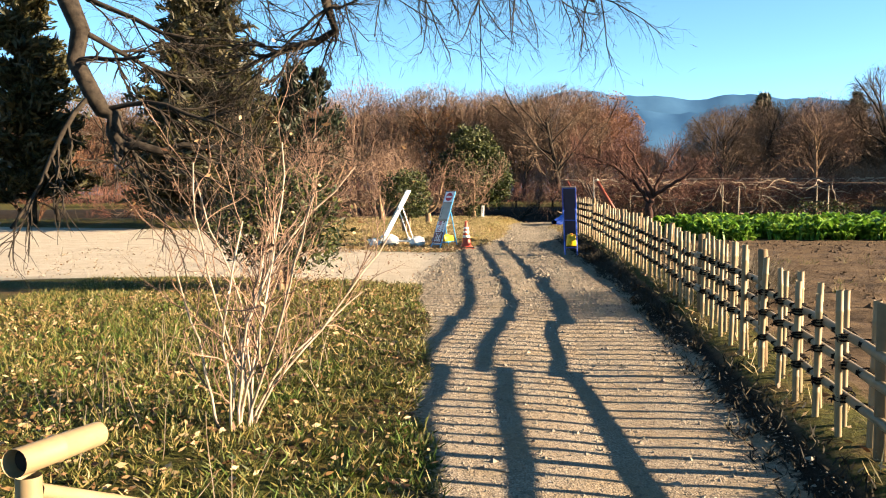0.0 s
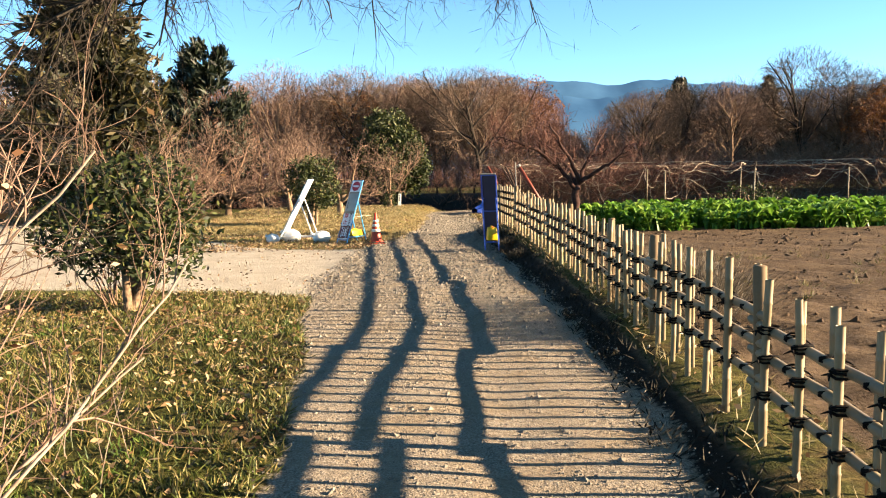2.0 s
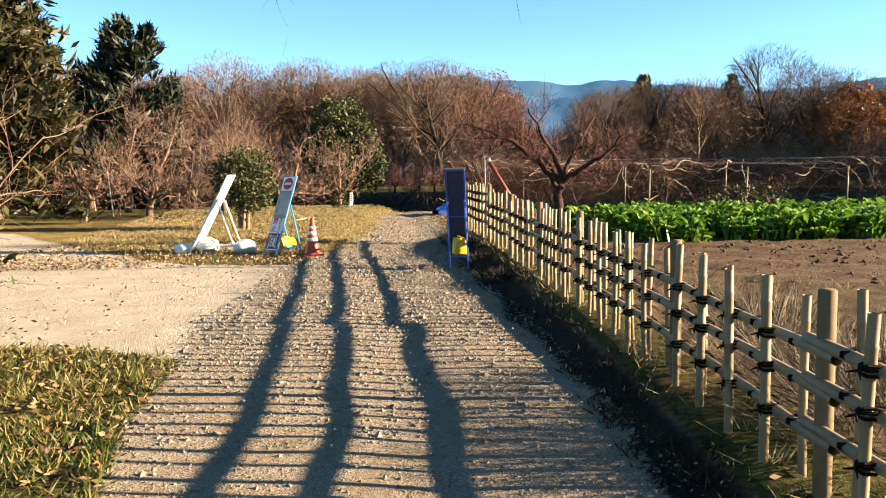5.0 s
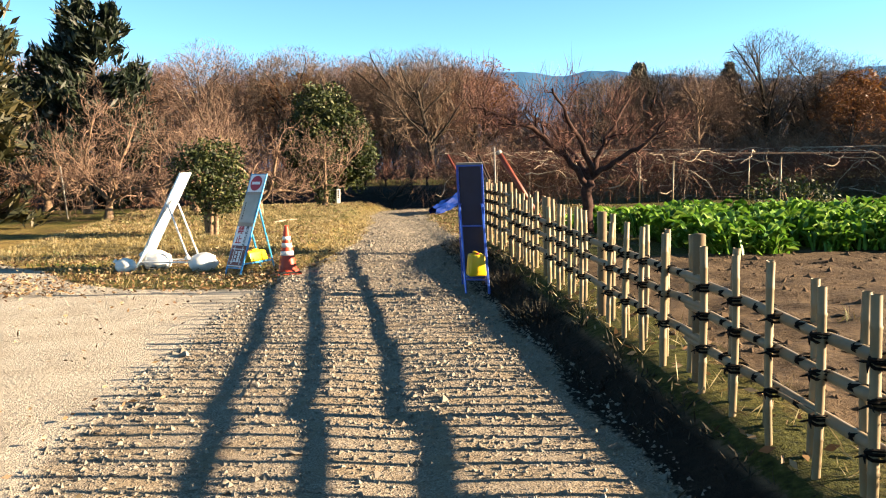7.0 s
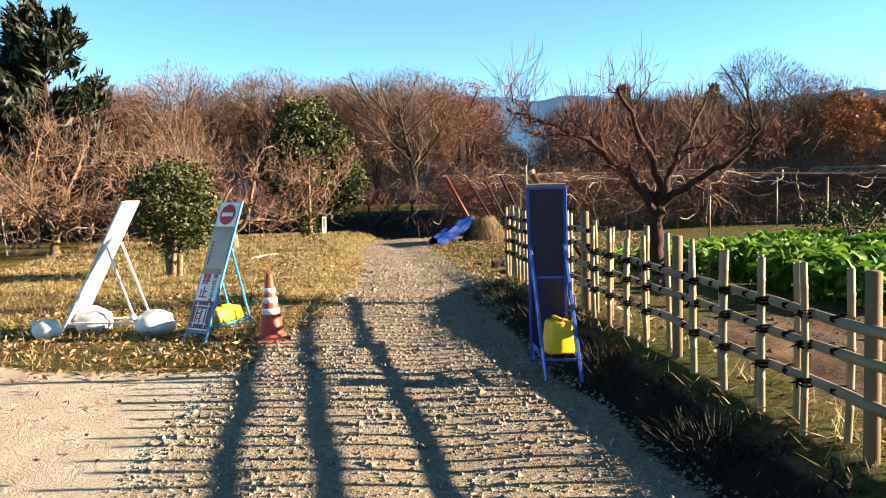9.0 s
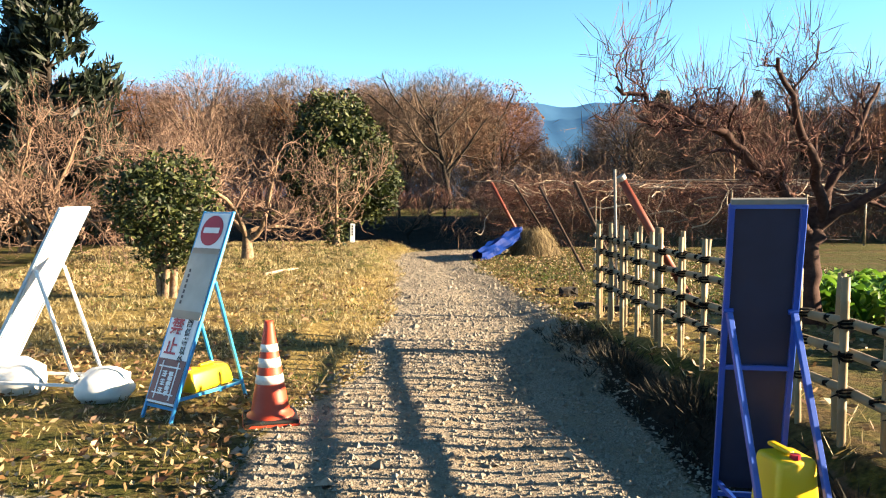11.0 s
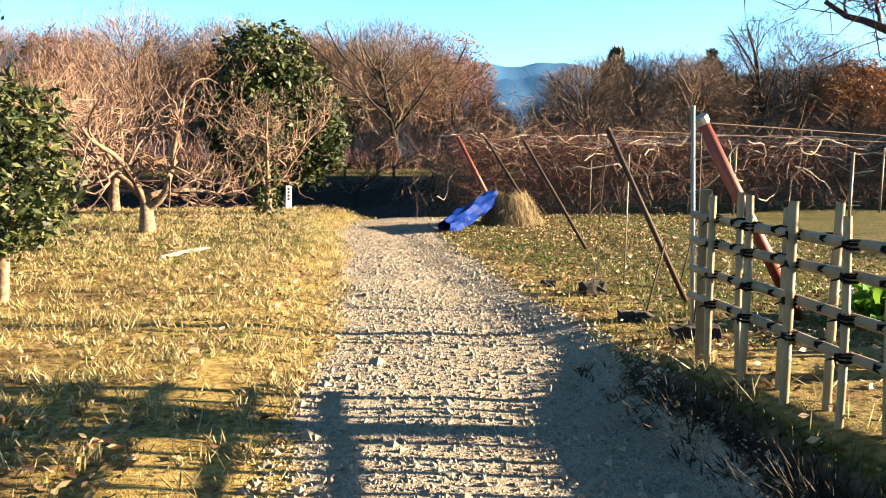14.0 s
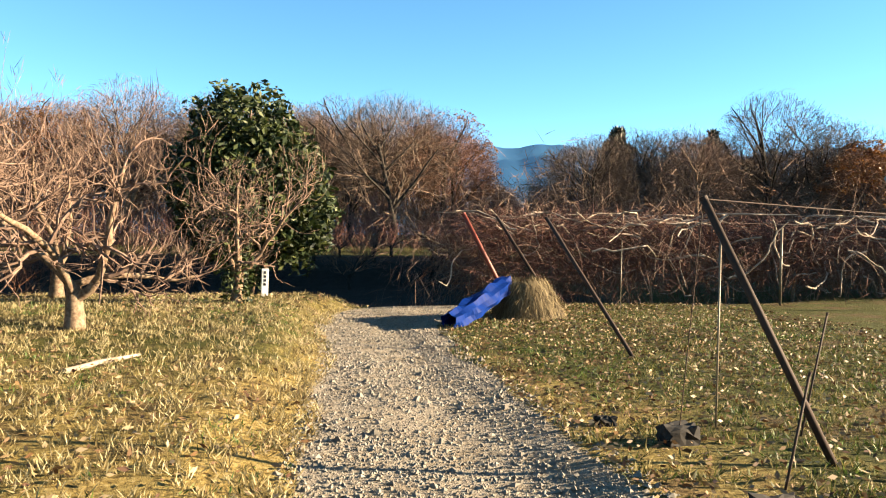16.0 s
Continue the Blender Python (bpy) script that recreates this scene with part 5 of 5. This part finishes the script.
    return plant("cherry_tree", "old dark-barked leafless cherry tree overhanging the path", "tree", M_BARK_DARK, M_BARK_DARK, soups)


cherry_tree()


# ---- vegetables ----
def vegetable_mesh(seed):
    rng = np.random.RandomState(seed)
    s = Soup()
    for k in range(110):
        a = rng.uniform(0, 2 * math.pi)
        L, w, rise = rng.uniform(0.08, 0.17), rng.uniform(0.022, 0.042), rng.uniform(0.5, 2.4)
        foot = np.append(rng.normal(0, 0.075, 2), 0.0)
        out, cross = np.array((math.cos(a), math.sin(a), 0)), np.array((-math.sin(a), math.cos(a), 0))
        rows = []
        for f, ww in ((0.0, 0.015), (0.4, 0.02), (0.6, 0.8), (0.8, 1.0), (1.0, 0.35)):
            c = foot + out * L * f * (0.5 + 0.5 * f) + np.array((0, 0, rise * L * (1.5 * f - 0.85 * f * f)))
            hw = w * ww if f > 0.5 else 0.012
            rows += [c - cross * hw + np.array((0, 0, 0.03 * ww)), c + np.array((0, 0, rng.uniform(-0.02, 0.02))), c + cross * hw + np.array((0, 0, 0.03 * ww))]
        i = (np.arange(4)[:, None] * 3 + np.arange(2)[None]).ravel()
        s.add(np.array(rows), np.stack((i, i + 1, i + 4, i + 3), 1))
    return s.mesh("leaf_vegetable", M_LEAF_GREEN, True)


def build_vegetables():
    rng = np.random.RandomState(131)
    kinds = [vegetable_mesh(k) for k in range(6)]
    for row in range(9):
        for k in range(26):
            x, y = 6.3 + 0.72 * k + rng.uniform(-0.14, 0.14), 20.3 + 0.72 * row + rng.uniform(-0.12, 0.12)
            ob = new("leaf_vegetable", kinds[rng.randint(6)])
            q = rng.uniform(1.45, 2.1)
            ob.matrix_basis = pose(x, y, gz(x, y) - 0.01, 0, 0, rng.uniform(0, 360)) @ Matrix.Diagonal((q, q, q, 1))
            tagged(ob, "bright green broad-leaved vegetable plant in a field row", "vegetable", "vegetables in the bed")


build_vegetables()


# ---- grass, weeds, litter, gravel ----
def blades(name, label, mat, n, xr, yr, keep, length, width, seed, clump=0.0, lean=0.55, lift=0.0):
    rng = np.random.RandomState(seed)
    x, y = rng.uniform(*xr, n), rng.uniform(*yr, n)
    if clump:
        m = max(1, n // 14)
        ci = rng.randint(0, m, n)
        x, y = x[ci] + rng.normal(0, clump, n), y[ci] + rng.normal(0, clump, n)
    ok = keep(x, y, rng.rand(n))
    x, y = x[ok], y[ok]
    d = rng.normal(0, lean, (len(x), 3))
    d[:, 2] = 1.0 - 0.4 * rng.rand(len(x))
    s = Soup()
    ribbons(rng, s, np.stack((x, y, ground_z(x, y) - 0.01 + lift), 1), d, length, width)
    tagged(new(name, s.mesh(name, mat)), label, "grass", kind="stuff")


def on_grass(x, y, r):
    p, sa, so, _ = zones(x, y)
    return (p + sa + so) < 0.35 + 0.3 * r


def on_verge(x, y, r):
    return on_grass(x, y, r) & (y < 40)


def on_bank(x, y, r):
    fx = fence_x(y)
    return (x > fx - 0.55) & (x < fx + 0.35) & (y < 25.8) & (r < 0.25 + 0.75 * (0.5 + 0.5 * wob(x, y, 1.7)))


def on_crest(x, y, r):
    return on_bank(x, y, r) & (x > fence_x(y) - 0.16) & (r < 0.45)


blades("lawn_grass", "short mixed green and straw grass of the lawn", M_GRASS, 80000, (-5.5, 0.9), (3.2, 14.8), on_grass, 0.10, 0.0048, 141, 0.04, 0.75)
blades("dry_grass", "dry straw-coloured winter grass beside the path", M_DRYGRASS, 80000, (-5.0, 3.2), (20.8, 40.3), lambda x, y, r: on_verge(x, y, r) & ((y > 24.2) | (r < 0.3)), 0.09, 0.0045, 142, 0.045)
blades("dry_grass", "sparse winter grass under the trellis props", M_GRASS, 34000, (3.3, 10.0), (25.2, 40.5), on_verge, 0.08, 0.0045, 143, 0.05)
blades("verge_grass", "long golden dry grass along the path's edge", M_DRYGRASS, 9000, (0.4, 2.9), (22.5, 40.0), lambda x, y, r: (np.abs(x - np.interp(y, PATH_Y, PATH_L) + 0.22) < 0.10 + 0.30 * r * smooth01((y - 29) / 5)) & (r < 0.9), 0.15, 0.004, 147, 0.05, 0.8)
blades("verge_grass", "green grass tufts in the lawn", M_GREENBLADE, 22000, (-5.0, 0.6), (3.2, 13.8), lambda x, y, r: on_grass(x, y, r) & (wob(x, y, 1.6, 2) > 0.0), 0.09, 0.005, 148, 0.05, 0.7)
blades("verge_grass", "green grass tufts among the dry lawn", M_GREENBLADE, 14000, (-5.0, 2.4), (22.5, 39.0), lambda x, y, r: on_grass(x, y, r) & (wob(x, y, 1.3, 4) > 0.15), 0.07, 0.005, 149, 0.07, 0.8)
blades("verge_grass", "green grass tufts under the trellis props", M_GREENBLADE, 14000, (4.2, 11.0), (25.5, 39.5), lambda x, y, r: on_grass(x, y, r) & (wob(x, y, 1.3, 5) > 0.0), 0.07, 0.005, 150, 0.07, 0.8)
blades("bank_weeds", "straggling dry weeds along the fence bank", M_DRYGRASS, 9000, (2.0, 4.2), (3.5, 25.6), on_crest, 0.16, 0.004, 144, 0.05, 0.8)
# Weeds below the bank's crest take the shade-darkened colour.
blades("bank_weeds", "low weeds along the fence bank, coloured near black for the bank's shade", M_SHADEWEED, 34000, (2.0, 4.2), (3.5, 25.6), lambda x, y, r: on_bank(x, y, r) & (x < fence_x(y) - 0.14), 0.09, 0.006, 145, 0.05, 0.8)
blades("field_weeds", "thin green seedlings on the tilled soil", M_GRASS, 5000, (5.0, 14.0), (11.5, 16.5), lambda x, y, r: (np.abs(((y + 0.1 * x) % 0.9) - 0.45) < 0.12), 0.14, 0.003, 146, 0.04)


def litter(name, label, n, xr, yr, keep, size, seed):
    rng = np.random.RandomState(seed)
    x, y = rng.uniform(*xr, n), rng.uniform(*yr, n)
    ok = keep(x, y, rng.rand(n))
    x, y = x[ok], y[ok]
    s = Soup()
    c = np.stack((x, y, ground_z(x, y) + rng.uniform(0.012, 0.05, len(x))), 1)
    scatter_leaves(rng, s, c, size, 0.35)
    tagged(new(name, s.mesh(name, M_LITTER)), label, "leaves", kind="stuff")


litter("fallen_leaves", "curled brown fallen leaves on the lawn", 20000, (-5.5, 1.0), (3.2, 14.5), lambda x, y, r: on_grass(x, y, r) & (r < 0.35 + 0.65 * (wob(x, y, 1.1) + 0.4)), 0.029, 151)
litter("fallen_leaves", "curled brown fallen leaves on the dry grass", 16000, (-5.0, 8.0), (21, 40), lambda x, y, r: on_verge(x, y, r) & (r < 0.5 + wob(x, y, 0.8)), 0.034, 152)
litter("fallen_leaves", "brown leaves and straw strewn round the sign stands", 8000, (-5.0, 0.6), (20.6, 25.0), lambda x, y, r: (r < 0.55 + 0.5 * wob(x, y, 1.4)) & (zones(x, y)[0] < 0.6), 0.032, 155)
litter("fallen_leaves", "dry leaves blown over the sandy yard", 3500, (-9.0, 0.4), (14.0, 22.5), lambda x, y, r: (r < 0.25 + 0.8 * np.clip(wob(x, y, 0.9, 2), 0, 1)) & (zones(x, y)[1] > 0.4), 0.026, 156)
litter("fallen_leaves", "dull brown fallen leaves under the trellis props", 12000, (3.6, 11.0), (25, 39.5), on_verge, 0.03, 154)
litter("fallen_leaves", "brown leaves caught along the fence bank", 5000, (2.0, 4.3), (3.5, 26), on_crest, 0.035, 153)


def gravel():
    rng = np.random.RandomState(161)
    n = 120000
    y = rng.uniform(3.0, 39.5, n)
    pl, pr = np.interp(y, PATH_Y, PATH_L), np.interp(y, PATH_Y, PATH_R)
    x = pl - 0.15 + (pr - pl + 0.3) * rng.rand(n)
    keep = rng.rand(n) < np.interp(y, (3, 11, 15, 20, 26, 40), (0.30, 0.34, 0.6, 0.75, 0.75, 0.45)) * (0.5 + 0.5 * np.clip(wob(x, y, 2.5) + 0.6, 0, 1))
    x, y = x[keep], y[keep]
    n = len(x)
    base = np.array([(1, 0, -0.2), (0, 1, -0.2), (-1, 0, -0.2), (0, -1, -0.2), (0.1, 0, 1)], float)
    tri = np.array([(0, 1, 4), (1, 2, 4), (2, 3, 4), (3, 0, 4)])
    size = np.interp(y, (3, 10, 15), (0.0058, 0.0065, 0.0098)) * np.exp(rng.normal(0, 0.45, n))
    v = base[None] + rng.normal(0, 0.28, (n, 5, 3))
    v *= size[:, None, None] * np.array((1, 1, 0.7))
    v += np.stack((x, y, ground_z(x, y) + 0.25 * size), 1)[:, None]
    s = Soup()
    s.add(v.reshape(-1, 3), (tri[None] + 5 * np.arange(n)[:, None, None]).reshape(-1, 3))
    tagged(new("gravel", s.mesh("gravel", M_GRAVEL)), "loose grey and tan gravel stones on the path", "gravel", kind="stuff")


gravel()


def weed_clump(x, y, h, n, r, seed):
    rng = np.random.RandomState(seed)
    s = Soup()
    c = np.stack((rng.normal(0, r * 0.5, n), rng.normal(0, r * 0.8, n), rng.uniform(0, 0.45 * h, n)), 1)
    d = np.stack((c[:, 0] * 1.2 / r, c[:, 1] * 0.9 / r, np.full(n, 1.1)), 1) + rng.normal(0, 0.4, (n, 3))
    ribbons(rng, s, c, d, h * 0.6, 0.0028)
    # Clumps farther along the bank have its shade painted into their colour.
    ob = new("dead_weeds", s.mesh("dead_weeds", M_DEADWEED if y < 14 else M_SHADEWEED))
    ob.matrix_basis = pose(x, y, gz(x, y) - 0.02)
    tagged(ob, "clump of dead grey-tan weeds behind the bamboo fence" if y < 14 else "straggling weed clump on the fence bank, coloured near black for shade", "weeds", "dead weed clumps")


for a in ((3.95, 11.0, 0.62, 1500, 0.38, 301), (4.0, 12.2, 0.6, 800, 0.45, 302), (3.42, 21.6, 0.22, 500, 0.25, 303), (3.4, 23.0, 0.24, 500, 0.28, 304), (3.45, 24.2, 0.2, 500, 0.25, 305), (3.22, 17.6, 0.22, 400, 0.25, 306), (3.32, 19.6, 0.22, 400, 0.25, 307)):
    weed_clump(*a)


def tall_stalks():
    rng = np.random.RandomState(311)
    s = Soup()
    for k in range(46):
        x, y = rng.uniform(-2.3, -0.2), rng.uniform(4.3, 9.0)
        h = rng.uniform(0.25, 0.55)
        pts, rad = branch(rng, (x, y, gz(x, y) - 0.02), (rng.normal(0, 0.15), rng.normal(0, 0.15), 1), h, 0.003, 0.0012, 5, 0.07, 0.0)
        s.tube(pts, rad, 3)
    tagged(new("dry_stalks", s.mesh("dry_stalks", M_STEM_PALE)), "thin dry weed stalks standing in the lawn", "weeds", kind="stuff")


tall_stalks()


def clods():
    rng = np.random.RandomState(321)
    n = 5000
    x, y = rng.uniform(3.6, 15.0, n), rng.uniform(4.0, 20.2, n)
    keep = (x > fence_x(y) + 0.3) & (rng.rand(n) < 0.35 + 0.65 * np.clip(wob(x, y, 1.3) + 0.5, 0, 1))
    x, y = x[keep], y[keep]
    n = len(x)
    base = np.array([(1, 0, -0.3), (0, 1, -0.3), (-1, 0, -0.3), (0, -1, -0.3), (0.1, 0, 0.5)], float)
    tri = np.array([(0, 1, 4), (1, 2, 4), (2, 3, 4), (3, 0, 4)])
    size = 0.030 * np.exp(rng.normal(0, 0.4, n))
    v = (base[None] + rng.normal(0, 0.25, (n, 5, 3))) * size[:, None, None]
    v += np.stack((x, y, ground_z(x, y)), 1)[:, None]
    s = Soup()
    s.add(v.reshape(-1, 3), (tri[None] + 5 * np.arange(n)[:, None, None]).reshape(-1, 3))
    tagged(new("soil_clods", s.mesh("soil_clods", M_CLOD)), "crumbly brown clods on the tilled field", "soil", kind="stuff")


clods()
